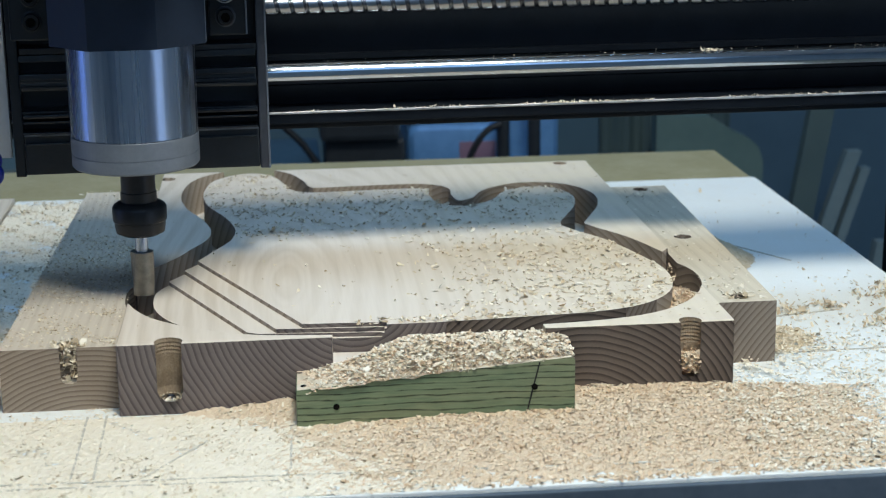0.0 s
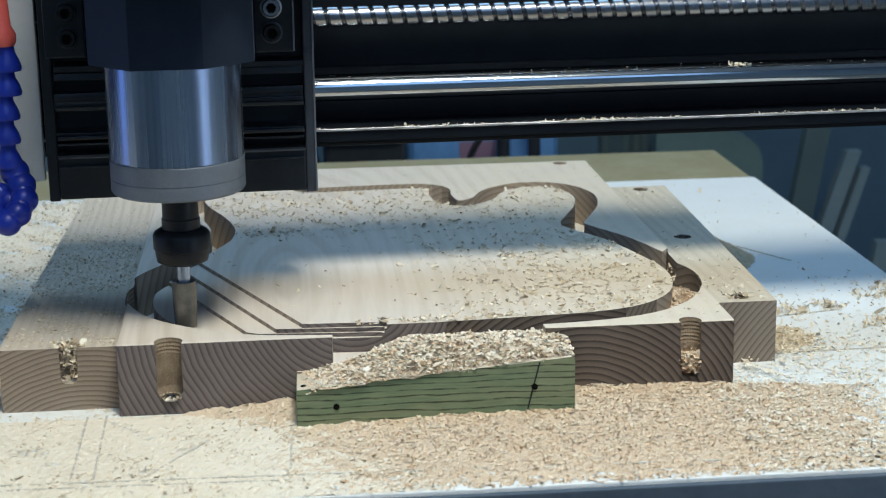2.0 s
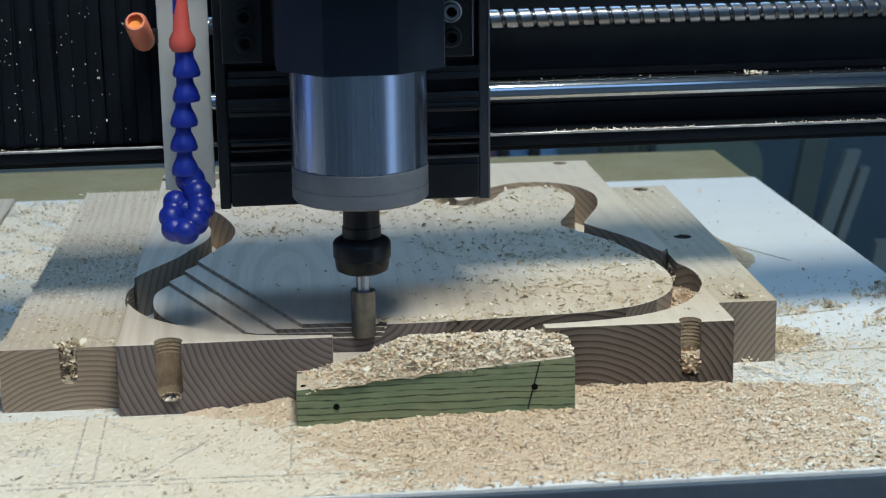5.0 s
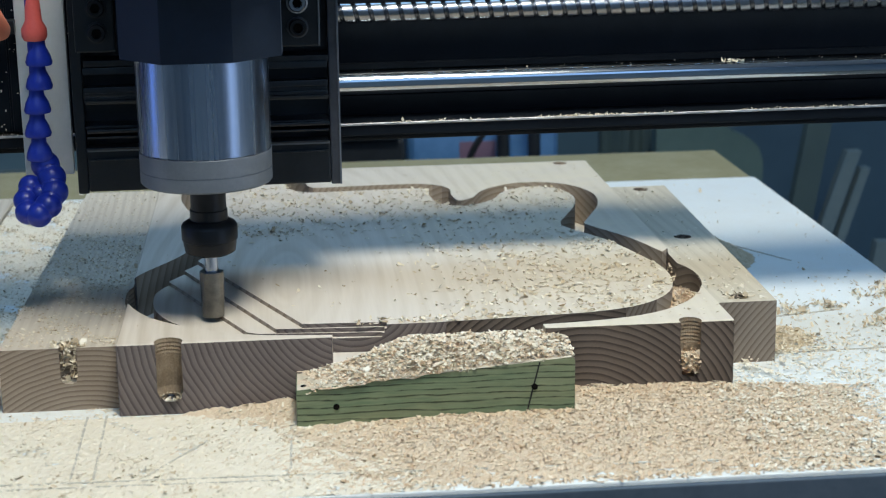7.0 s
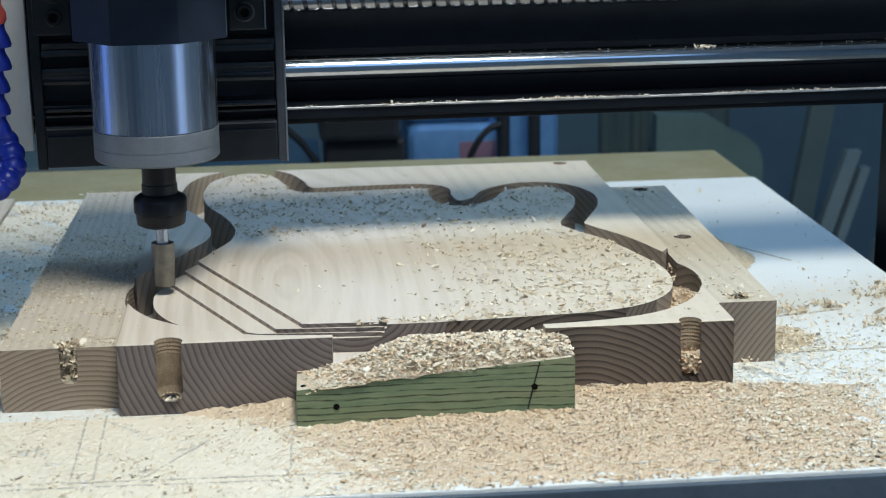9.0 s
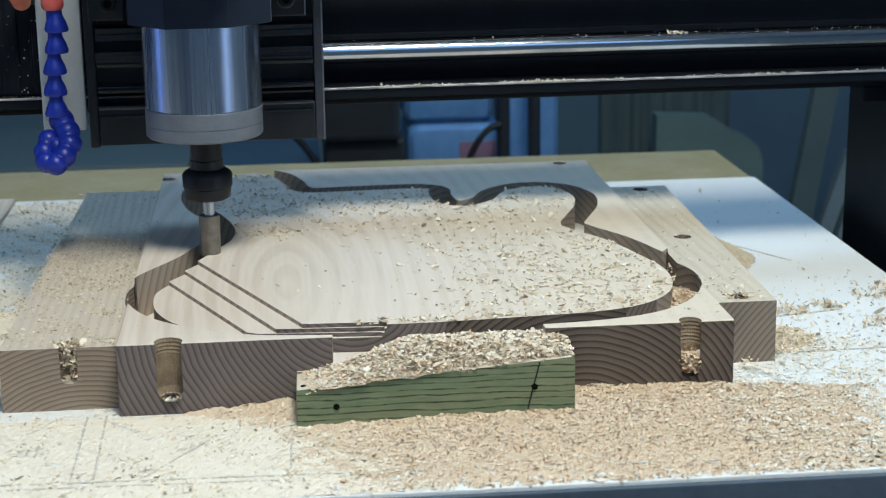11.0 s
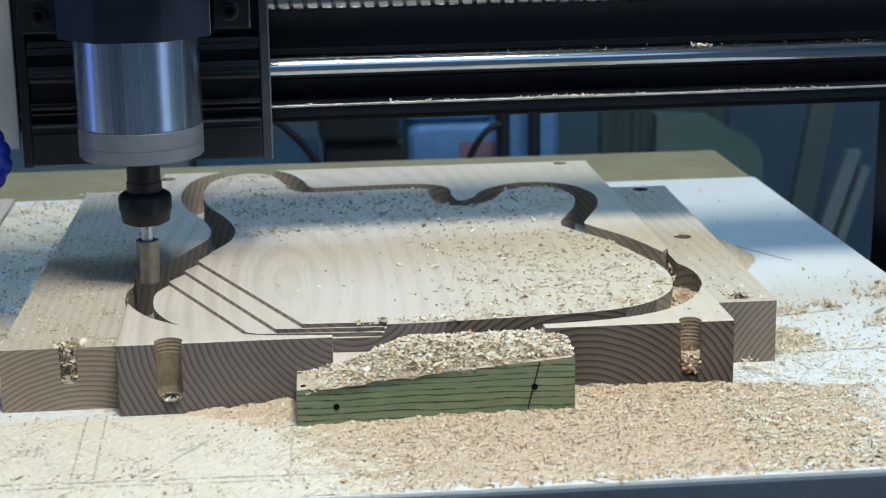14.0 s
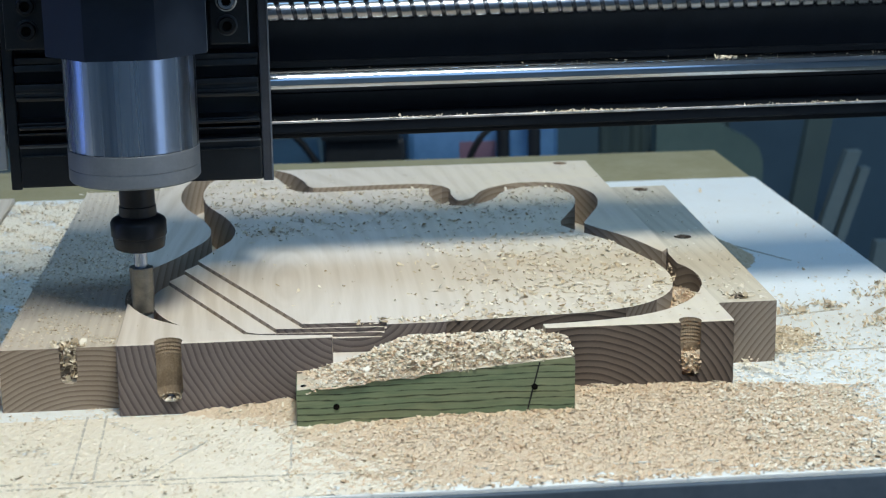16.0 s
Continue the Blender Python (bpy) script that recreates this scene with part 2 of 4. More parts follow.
M_steel = brushed_steel()
M_chrome = plain("polished_steel_rod", (0.45, 0.48, 0.52), (0.54, 0.57, 0.61), 20, 0.12, 1.0, 0.0)
M_screwsteel = plain("rolled_screw_steel", (0.24, 0.25, 0.27), (0.37, 0.38, 0.40), 60, 0.24, 1.0, 0.05)
M_alu = plain("matte_aluminium", (0.13, 0.15, 0.18), (0.19, 0.21, 0.24), 60, 0.5, 0.3, 0.1)
M_lip = plain("highlight_metal", (0.20, 0.21, 0.23), (0.72, 0.73, 0.75), 70, 0.38, 0.7, 0.3)
M_rib = plain("grey_black_rubber", (0.009, 0.011, 0.014), (0.022, 0.025, 0.029), 120, 0.30, 0, 0.3, 0.0006, 0.4)
M_panel = plain("light_grey_panel", (0.50, 0.53, 0.54), (0.58, 0.61, 0.62), 25, 0.5)
M_nut = plain("blackened_steel", (0.006, 0.0065, 0.008), (0.013, 0.0135, 0.016), 90, 0.38, 0.0, 0.15, 0.0003, 0.35)
M_cutter = plain("carbide_cutter", (0.16, 0.15, 0.13), (0.30, 0.28, 0.24), 160, 0.38, 0.8, 0.2)
M_blue = plain("blue_plastic", (0.006, 0.018, 0.24), (0.010, 0.032, 0.36), 60, 0.36, 0, 0.08)
M_red = plain("coral_plastic", (0.58, 0.085, 0.070), (0.68, 0.12, 0.10), 60, 0.4, 0, 0.08)
M_orange = plain("orange_plastic", (0.62, 0.17, 0.10), (0.72, 0.24, 0.14), 60, 0.45)
M_bore = plain("bright_orange_plastic", (0.80, 0.26, 0.03), (0.90, 0.34, 0.05), 60, 0.5)
M_bored = plain("bored_brown_wood", (0.16, 0.105, 0.060), (0.36, 0.275, 0.185), 90, 0.8, 0, 0.5, 0.001)
M_hole_shade = plain("hole_shade", (0.003, 0.003, 0.002), (0.006, 0.005, 0.004), 60, 0.9, 0, 0.1, 0.0005, 0.1)
M_line = plain("scribed_line", (0.36, 0.33, 0.27), (0.66, 0.62, 0.54), 240, 0.85)


def green_wood():
    n = Nodes("green_treated_wood")
    at = n.coords((0.22, 1, 1), (0, 0, 0), (0, 2.5, 0))
    w = n.add("TexWave", Scale=2 * math.pi / (20 * 0.0038), Distortion=4.5, Detail=4.0)
    w.wave_type, w.bands_direction, w.wave_profile = 'BANDS', 'Z', 'SAW'
    w.inputs["Detail Scale"].default_value = 1.2
    n.link(at, w)
    fine = n.noise(n.coords((60, 600, 600)), 1, 4, 0.7)
    blot = n.noise(n.coords((9, 30, 50)), 1, 3)
    base = n.ramp(blot, [(0.35, (0.255, 0.255, 0.150)), (0.65, (0.115, 0.185, 0.110))])
    base = n.mix(base, n.ramp(fine, [(0.3, (0.10, 0.15, 0.085)), (0.7, (0.29, 0.34, 0.20))]), value=0.42)
    gaps = n.ramp(n.noise(n.coords((70, 200, 320)), 1, 3), [(0.36, (0.2,) * 3), (0.55, (1, 1, 1))])
    lines = n.mix(n.ramp(w, [(0.0, (0, 0, 0)), (0.70, (0, 0, 0)), (0.86, (0.92,) * 3), (0.94, (0.92,) * 3), (1.0, (0, 0, 0))]), gaps, value=1.0, mode='MULTIPLY')
    base = n.mix(base, (0.022, 0.026, 0.014))
    n.t.links.new(lines.outputs[2], base.inputs[0])
    n.colour(base)
    n.bump(w, 0.2, 0.0006)
    return n.gloss(0.7, 0, 0.25)


def chip_mat(name, a, b, c):
    n = Nodes(name)
    g = n.add("NewGeometry")
    r = n.add("ValToRGB")
    for e, (pos, col) in zip([r.color_ramp.elements[0], r.color_ramp.elements.new(0.5), r.color_ramp.elements[-1]], ((0, a), (0.5, b), (1, c))):
        e.position, e.color = pos, (*col, 1)
    n.t.links.new(g.outputs["Random Per Island"], r.inputs[0])
    n.colour(r)
    n.bump(n.noise(n.coords(), 700, 3), 0.3, 0.0003)
    return n.gloss(0.7, 0, 0.2)


M_green = green_wood()
M_chip = chip_mat("pale_chips", (0.66, 0.565, 0.425), (0.79, 0.71, 0.575), (0.87, 0.815, 0.70))
M_chip_mixed = chip_mat("mixed_chips", (0.47, 0.36, 0.235), (0.74, 0.63, 0.465), (0.86, 0.79, 0.66))
M_pile = plain("loose_sawdust", (0.63, 0.475, 0.325), (0.78, 0.655, 0.495), 330, 0.9, 0, 0.5, 0.001)
M_drift = plain("brown_dust", (0.50, 0.38, 0.235), (0.72, 0.60, 0.43), 260, 0.9, 0, 0.5, 0.001)
M_dust = plain("cream_dust", (0.73, 0.650, 0.515), (0.81, 0.75, 0.635), 140, 0.9, 0, 0.3, 0.0006)
M_chip_peach = chip_mat("peach_chips", (0.61, 0.430, 0.275), (0.74, 0.580, 0.410), (0.83, 0.715, 0.555))

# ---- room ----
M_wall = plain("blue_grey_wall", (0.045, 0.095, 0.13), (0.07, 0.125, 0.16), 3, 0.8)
# unseen walls are made paler than the back wall to brighten the spindle
M_wall_reflect = plain("pale_reflecting_wall", (0.34, 0.42, 0.47), (0.42, 0.49, 0.54), 3, 0.8)
M_ceil = plain("white_ceiling", (0.55, 0.56, 0.56), (0.65, 0.66, 0.66), 4, 0.9)
M_floor = plain("grey_concrete", (0.16, 0.16, 0.16), (0.24, 0.27, 0.23), 6, 0.8)


def setting(name, bm, mat, label, cat):
    return tagged(part(name, bm, mat), label, cat, "", "structure")


setting("floor", box(-2.2, 2.4, -2.2, 2.3, -0.95, -0.85), M_floor, "grey concrete workshop floor", "floor")
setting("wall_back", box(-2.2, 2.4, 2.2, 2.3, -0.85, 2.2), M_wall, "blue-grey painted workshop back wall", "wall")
setting("wall_left", box(-2.3, -2.2, -2.2, 2.3, -0.85, 2.2), M_wall_reflect, "unseen side wall, pale to brighten reflections", "wall")
setting("wall_right", box(2.4, 2.5, -2.2, 2.3, -0.85, 2.2), M_wall_reflect, "unseen side wall, pale to brighten reflections", "wall")
setting("wall_front", box(-2.2, 2.4, -2.3, -2.2, -0.85, 2.2), M_wall_reflect, "unseen front wall, pale to brighten reflections", "wall")
setting("ceiling", box(-2.2, 2.4, -2.2, 2.3, 2.2, 2.3), M_ceil, "white painted workshop ceiling", "ceiling")

# ---- machine bed ----
bed = tagged(new("machine_bed"), "varnished plywood machine bed on dark steel frame", "machine bed")
part("bed_plate", box(-0.62, 0.5385, 0.30, 0.7350, -0.040, -0.003, 0.0015), M_bed, bed, "yellowish varnished bed plate")
part("steel_frame", box(-0.60, 0.53, -0.115, 0.70, -0.20, -0.0402, 0.004), M_black, bed, "dark steel frame")
for lx in (-0.56, 0.46):
    for ly in (-0.08, 0.62):
        part("leg", box(lx, lx + 0.06, ly, ly + 0.06, -0.85, -0.2002, 0.003), M_black, bed)

board = tagged(new("spoilboard"), "white painted spoilboard scribed with lines", "board")
panel = part("panel", box(-0.1396, 0.5376, -0.1330, 0.5865, -0.0228, 0.0, 0.0008), [M_board], board)
part("edge_strip", box(-0.62, 0.542, -0.1375, -0.1332, -0.0240, -0.0020, 0.0008), M_edge, board, "blue-grey front edge strip")
tagged(part("side_board", box(-0.60, -0.1404, -0.1330, 0.5865, -0.0228, 0.003, 0.0012), M_top_side), "brown wooden board beside the spoilboard", "board")


def scribe(x0, y0, x1, y1, w=0.0013):
    a, b = Vector((x0, y0, 0)), Vector((x1, y1, 0))
    d = (b - a).normalized()
    s = Vector((-d.y, d.x, 0)) * w / 2
    return prism([(v.x, v.y) for v in (a - s, b - s, b + s, a + s)], -0.001, 0.00055)


for line in ((-0.1390, -0.0945, 0.0973, -0.1025), (0.0973, -0.1025, 0.5370, -0.1200), (-0.1390, -0.1010, 0.0973, -0.1090), (-0.0182, 0.001, -0.0175, -0.0935),
             (-0.0074, 0.002, -0.0058, -0.0950), (0.0971, -0.030, 0.0960, -0.0928), (0.0519, -0.0451, 0.0189, -0.0983),
             (0.40, 0.062, 0.53, 0.066), (0.402, 0.135, 0.47, 0.15), (0.4447, 0.3405, 0.4793, 0.2821)):
    part("scribed_line", scribe(*line), M_line, board)

# ---- workpiece ----
FLOOR = 0.013        # floor of the routed channel
BODY = spline([(0.150, 0.0192), (0.110, 0.0215), (0.072, 0.030), (0.0351, 0.0570), (0.0190, 0.0850), (0.0136, 0.1149), (0.0170, 0.1420), (0.0392, 0.1839),
               (0.0500, 0.2110), (0.0604, 0.2391), (0.0625, 0.2720), (0.0545, 0.3101), (0.0410, 0.3506), (0.0358, 0.3918), (0.0410, 0.4380), (0.0565, 0.4620),
               (0.0740, 0.4690), (0.0890, 0.4560), (0.0985, 0.4280), (0.1040, 0.4020), (0.1200, 0.3870), (0.165, 0.3885), (0.2090, 0.3870), (0.2120, 0.3600), (0.2170, 0.3330),
               (0.2370, 0.3215), (0.2583, 0.3390), (0.2710, 0.3660), (0.2911, 0.3805), (0.3116, 0.3740), (0.3221, 0.3461), (0.3183, 0.3126), (0.3065, 0.2800),
               (0.2975, 0.2540), (0.3020, 0.2360), (0.3212, 0.1992), (0.3342, 0.1576), (0.3425, 0.1219), (0.3411, 0.0886), (0.3310, 0.0600), (0.3100, 0.0385),
               (0.2787, 0.0274), (0.2271, 0.0225), (0.185, 0.0195)][::-1], 8)
BODY = BODY[::-1] if sum(a[0] * b[1] - b[0] * a[1] for a, b in zip(BODY, BODY[1:] + BODY[:1])) < 0 else BODY
OUTER = offset(BODY, 0.0172)
# the cutter broke out a little wider at the rounded end
OUTER = [(x + (0.0036 * math.exp(-((y - 0.118) / 0.034) ** 2) if x > 0.335 else 0.0), y) for x, y in OUTER]


def bore(x, y, r, z0, z1, seg=28, rings=0, shrink=1.0):
    """A drilled hole with a rounded foot and, where given, the ridges of a worn auger near its mouth."""
    prof = [(r * 0.45, z0), (r * 0.82, z0 + r * 0.22), (r * shrink, z0 + r * 0.75)]
    for k in range(rings):
        z = T - 0.0022 * (rings - k)
        prof += [(r * 0.965, z), (r * 1.01, z + 0.0011)]
    prof.append((r, z1))
    return lathe(prof, seg, m=Matrix.Translation((x, y, 0)))


blank = tagged(new("guitar_body_blank"), "pale ash guitar body blank with routed outline", "wood blank")
surround = part("surround", box(0, 0.3574, 0, 0.4788, 0, T, 0.0006, seg=1), [M_top, M_end_dim, M_end_r_dim, M_inner, M_bored], blank)
LEDGE = 0.0268
notch = prism([(0.1208, -0.01), (0.1250, 0.02), (0.2440, 0.02), (0.2462, -0.01)], LEDGE, T + 0.01)
carve(surround, [prism(OUTER, FLOOR, T + 0.01), prism([(0.3500, 0.1420), (0.3600, 0.1420), (0.3600, 0.1755), (0.3560, 0.1690), (0.3535, 0.1655), (0.3500, 0.1600)], 0.0205, T + 0.01), notch, bore(0.0293, 0.0030, 0.0080, 0.0080, T + 0.01, rings=4), bore(0.3313, 0.0022, 0.0066, 0.0090, T + 0.01, rings=7, shrink=0.8),
                 bore(0.0045, 0.4565, 0.0065, 0.012, T + 0.01), bore(0.3333, 0.4701, 0.0060, 0.012, T + 0.01)])
split = bmesh.new()
split.from_mesh(surround.data)
bmesh.ops.bisect_plane(split, geom=split.verts[:] + split.edges[:] + split.faces[:], plane_co=(0.19, 0, 0), plane_no=(1, 0, 0))
split.to_mesh(surround.data)
split.free()
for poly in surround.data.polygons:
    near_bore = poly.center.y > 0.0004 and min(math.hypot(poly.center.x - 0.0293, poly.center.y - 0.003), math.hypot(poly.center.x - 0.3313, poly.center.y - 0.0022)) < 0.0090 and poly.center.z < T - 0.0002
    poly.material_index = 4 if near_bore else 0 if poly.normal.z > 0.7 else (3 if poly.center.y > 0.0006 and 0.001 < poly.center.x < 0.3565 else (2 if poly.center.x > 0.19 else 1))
island = part("body_island", prism(BODY, FLOOR - 0.0008, T), [M_top, M_end_dim, M_end_r_dim, M_inner, M_end_pale], blank, "pale ash guitar body with stepped corner terraces")
STEP = 0.0025
carve(island, [prism([(0.0735, 0.0309), (0.0261 - 0.0300, 0.2108), (-0.1, 0.1418), (-0.1, -0.05), (0.152, -0.05), (0.152, 0.0205), (0.080, 0.0270)], T - 3 * STEP, T + 0.01),
               prism([(0.0905, 0.0268), (0.0324 - 0.04, 0.2606), (-0.1, 0.16), (-0.1, -0.05), (0.1535, -0.05), (0.1535, 0.0222)], T - 2 * STEP, T + 0.01),
               prism([(0.1058, 0.0268), (0.0392 - 0.04, 0.2777), (-0.1, 0.18), (-0.1, -0.05), (0.1550, -0.05), (0.1550, 0.0240)], T - STEP, T + 0.01)])
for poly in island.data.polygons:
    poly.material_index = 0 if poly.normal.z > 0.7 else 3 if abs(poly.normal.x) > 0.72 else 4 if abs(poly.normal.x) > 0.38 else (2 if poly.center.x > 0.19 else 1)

part("ledge", box(0.1215, 0.2450, 0.0010, 0.0215, FLOOR - 0.0005, LEDGE - 0.0003, 0.0006, seg=1), [M_top], blank, "pale ledge left in the channel")
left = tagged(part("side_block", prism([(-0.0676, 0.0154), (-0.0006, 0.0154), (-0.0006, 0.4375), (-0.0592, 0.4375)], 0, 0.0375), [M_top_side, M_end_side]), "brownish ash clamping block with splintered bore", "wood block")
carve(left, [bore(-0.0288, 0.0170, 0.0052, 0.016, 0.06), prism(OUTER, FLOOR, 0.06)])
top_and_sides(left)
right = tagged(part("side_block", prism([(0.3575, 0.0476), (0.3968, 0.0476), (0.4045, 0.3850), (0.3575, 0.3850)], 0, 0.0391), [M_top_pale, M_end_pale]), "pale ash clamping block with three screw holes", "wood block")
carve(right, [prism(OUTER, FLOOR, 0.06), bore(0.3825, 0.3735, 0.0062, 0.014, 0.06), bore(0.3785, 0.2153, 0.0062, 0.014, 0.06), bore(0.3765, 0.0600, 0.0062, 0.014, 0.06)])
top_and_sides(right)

for sx, sy, sz, sr in ((0.0293, 0.0030, 0.0085, 0.0055), (0.3825, 0.3735, 0.014, 0.0045), (0.3785, 0.2153, 0.014, 0.0045), (0.0045, 0.4565, 0.012, 0.0045), (0.3333, 0.4701, 0.012, 0.0045)):
    screw = tagged(new("screw"), "zinc-plated screw sunk in a bore", "screw", "screws in the bores")
    screw.location = (sx, sy, sz)
    part("head", lathe([(sr, 0.0), (sr, 0.0012), (sr * 0.8, 0.0020), (sr * 0.42, 0.0020), (sr * 0.38, 0.0010)], 24), M_screwsteel, screw, smooth=True)
wedge = tagged(new("wedge_block"), "green treated timber wedge with two nail holes", "wood wedge")
wedge.matrix_basis = pose(0.1003, -0.0311, 0, 0, 0, -1.4)
bmw = bmesh.new()
sec = [(0.0, 0.0), (0.1565, 0.0), (0.1565, 0.0340), (0.1540, 0.0362), (0.0, 0.0222)]
fr = [bmw.verts.new((x, 0, z)) for x, z in sec]
bk = [bmw.verts.new((x, 0.0285, z)) for x, z in sec]
bmw.faces.new(fr)
bmw.faces.new(bk[::-1])
for i in range(5):
    bmw.faces.new((fr[i], bk[i], bk[(i + 1) % 5], fr[(i + 1) % 5]))
bmesh.ops.recalc_face_normals(bmw, faces=bmw.faces)
bmesh.ops.bevel(bmw, geom=list(bmw.edges), offset=0.0006, segments=1, affect='EDGES')
wb = part("wedge_body", bmw, [M_green, M_top_pale], wedge)
for poly in wb.data.polygons:
    poly.material_index = 1 if poly.normal.z > 0.7 else 0
# near-black discs paint the shade inside the nail holes
part("nail_hole_disc", lathe([(0.0016, 0), (0.0016, 0.0006)], 16, m=Matrix.Translation((0.0042, 0.0047, 0.0223)) @ pose(0, 0, 0, 0, -5.1)), M_hole_shade, wedge)
for hx, hz in ((0.0222, 0.0115), (0.1335, 0.0190)):
    part("nail_hole_disc", lathe([(0.0018, 0), (0.0018, 0.0006)], 16, m=Matrix.Translation((hx, -0.0003, hz)) @ pose(0, 0, 0, 90)), M_hole_shade, wedge)

pl_bm = box(-0.0004, 0.0004, -0.0003, 0.0004, 0.0, 0.0285)
bmesh.ops.transform(pl_bm, matrix=pose(0.1295, 0, 0.0055, 0, 14, 0), verts=pl_bm.verts)
part("pencil_line", pl_bm, M_nut, wedge)

# ---- gantry ----
gantry = tagged(new("gantry"), "black gantry with steel guide rod and ball screw", "machine gantry")
part("beam", box(-0.75, 0.5798, 0.106, 0.118, 0.120, 0.250, 0.002), M_beam, gantry)
part("bottom_plate", box(-0.75, 0.62, 0.0702, 0.1058, 0.1305, 0.1378, 0.0008), M_beam, gantry)
part("guide_rod", lathe([(0.0078, -0.75), (0.0078, 0.60)], 40, m=Matrix.Translation((0, 0.088, 0.1612)) @ pose(0, 0, 0, 0, 90)), M_chrome, gantry, "polished steel guide rod", smooth=True)


def ball_screw():
    bm = bmesh.new()
    seg, pitch, r0, x0, x1 = 28, 0.0096, 0.0066, -0.10, 0.60
    prof = [(0.0, 1.0), (0.66, 1.0), (0.72, 0.86), (0.82, 0.74), (0.93, 0.86)]
    turns = int((x1 - x0) / pitch)
    grid = []
    for i in range(turns * seg + 1):
        a = 2 * math.pi * i / seg
        row = []
        for s, f in prof:
            r = r0 * f
            row.append(bm.verts.new((x0 + pitch * (i / seg + s), r * math.cos(a), r * math.sin(a))))
        grid.append(row)
    for i in range(turns * seg):
        for k in range(4):
            bm.faces.new((grid[i][k], grid[i + 1][k], grid[i + 1][k + 1], grid[i][k + 1]))
        if i + seg < len(grid) - 1:
            bm.faces.new((grid[i][4], grid[i + 1][4], grid[i + 1 + seg][0], grid[i + seg][0]))
    bmesh.ops.recalc_face_normals(bm, faces=bm.faces)
    bmesh.ops.translate(bm, verts=bm.verts, vec=(0, 0.088, 0.2070))
    return bm


part("ball_screw", ball_screw(), M_screwsteel, gantry, "rolled steel ball screw", smooth=True)
fold = box(0, 0.0094, 0.0735, 0.1000, 0.1392, 0.2480, 0.0026)
# solid dark backing added so that no rod gleams between the folds
part("bellows_backing", box(-0.67, 0.048, 0.0775, 0.1004, 0.1396, 0.2470, 0.001), M_beam, gantry, "dark backing added behind the bellows folds")
fold_mesh = mesh_of("bellows_fold", fold, M_beam)
for i in range(76):
    f = new("bellows_fold", fold_mesh)
    f.parent, f.matrix_basis = gantry, pose(-0.67 + 0.0095 * i + random.uniform(-0.0008, 0.0008), 0.0018 * (i % 2) + random.uniform(0, 0.0006), 0, 0, random.uniform(-0.4, 0.4), random.uniform(-4, 4))
part("rail_strip", box(-0.02, 0.5795, 0.1030, 0.1058, 0.1675, 0.1722, 0.0006, seg=1), M_beam, gantry, "thin dark rail behind the guide rod")
# pale strip paints the highlight along the worn front lip
part("lip_strip", box(-0.75, 0.60, 0.0684, 0.0700, 0.1374, 0.1390, 0.0004, seg=1), M_lip, gantry, "worn lip of the beam, edge highlight in its colour")
leg = box(0.580, 0.64, 0.10, 0.20, -0.22, 0.225, 0.003)
part("side_leg", leg, M_beam, gantry, "black upright side leg")
part("side_plate", box(0.606, 0.614, 0.045, 0.0998, -0.1, 0.130, 0.002), M_alu, gantry)
br = box(0.556, 0.5799, 0.1062, 0.1178, 0.108, 0.1198, 0.001)
part("corner_bracket", br, M_beam, gantry)

# ---- carriage with spindle; its origin is the tip of the cutter ----
carriage = tagged(new("router_carriage"), "black router carriage with steel spindle and cutter", "router carriage")
part("back_plate", box(-0.0773, 0.0843, 0.066, 0.0690, 0.0660, 0.30, 0.0008), M_black, carriage)
for x0, x1 in ((-0.0783, -0.0716), (0.0790, 0.0857)):
    part("side_rail", box(x0, x1, 0.056, 0.0658, 0.0652, 0.30, 0.0012), M_rail if x0 > 0 else M_black, carriage, "worn black side rail")
part("lower_block", box(-0.0714, 0.0788, 0.054, 0.0658, 0.0668, 0.0935, 0.0012), M_black, carriage)
z = 0.0940
for i in range(14):
    h = 0.0015 + 0.00042 * i
    rib = box(-0.0710, 0.0780, 0.0515 - 0.0012 * (i % 2), 0.0656, -h * 0.31, h * 0.31, min(0.0007, h * 0.2))
    bmesh.ops.transform(rib, matrix=pose(random.uniform(-0.0004, 0.0004), random.uniform(-0.0008, 0.0008), z + h * 0.4, random.uniform(-9, 9), random.uniform(-0.35, 0.35), random.uniform(-0.4, 0.4)), verts=rib.verts)
    part("bellows_rib", rib, M_rib, carriage)
    z += h * 1.02
clamp = part("spindle_clamp", prism([(-0.046, 0.0395), (-0.046, -0.020), (-0.022, -0.047), (0.018, -0.047), (0.046, -0.024), (0.046, 0.0395)], 0.1602, 0.2148), M_navy, carriage, "dark blue-black spindle clamp block")
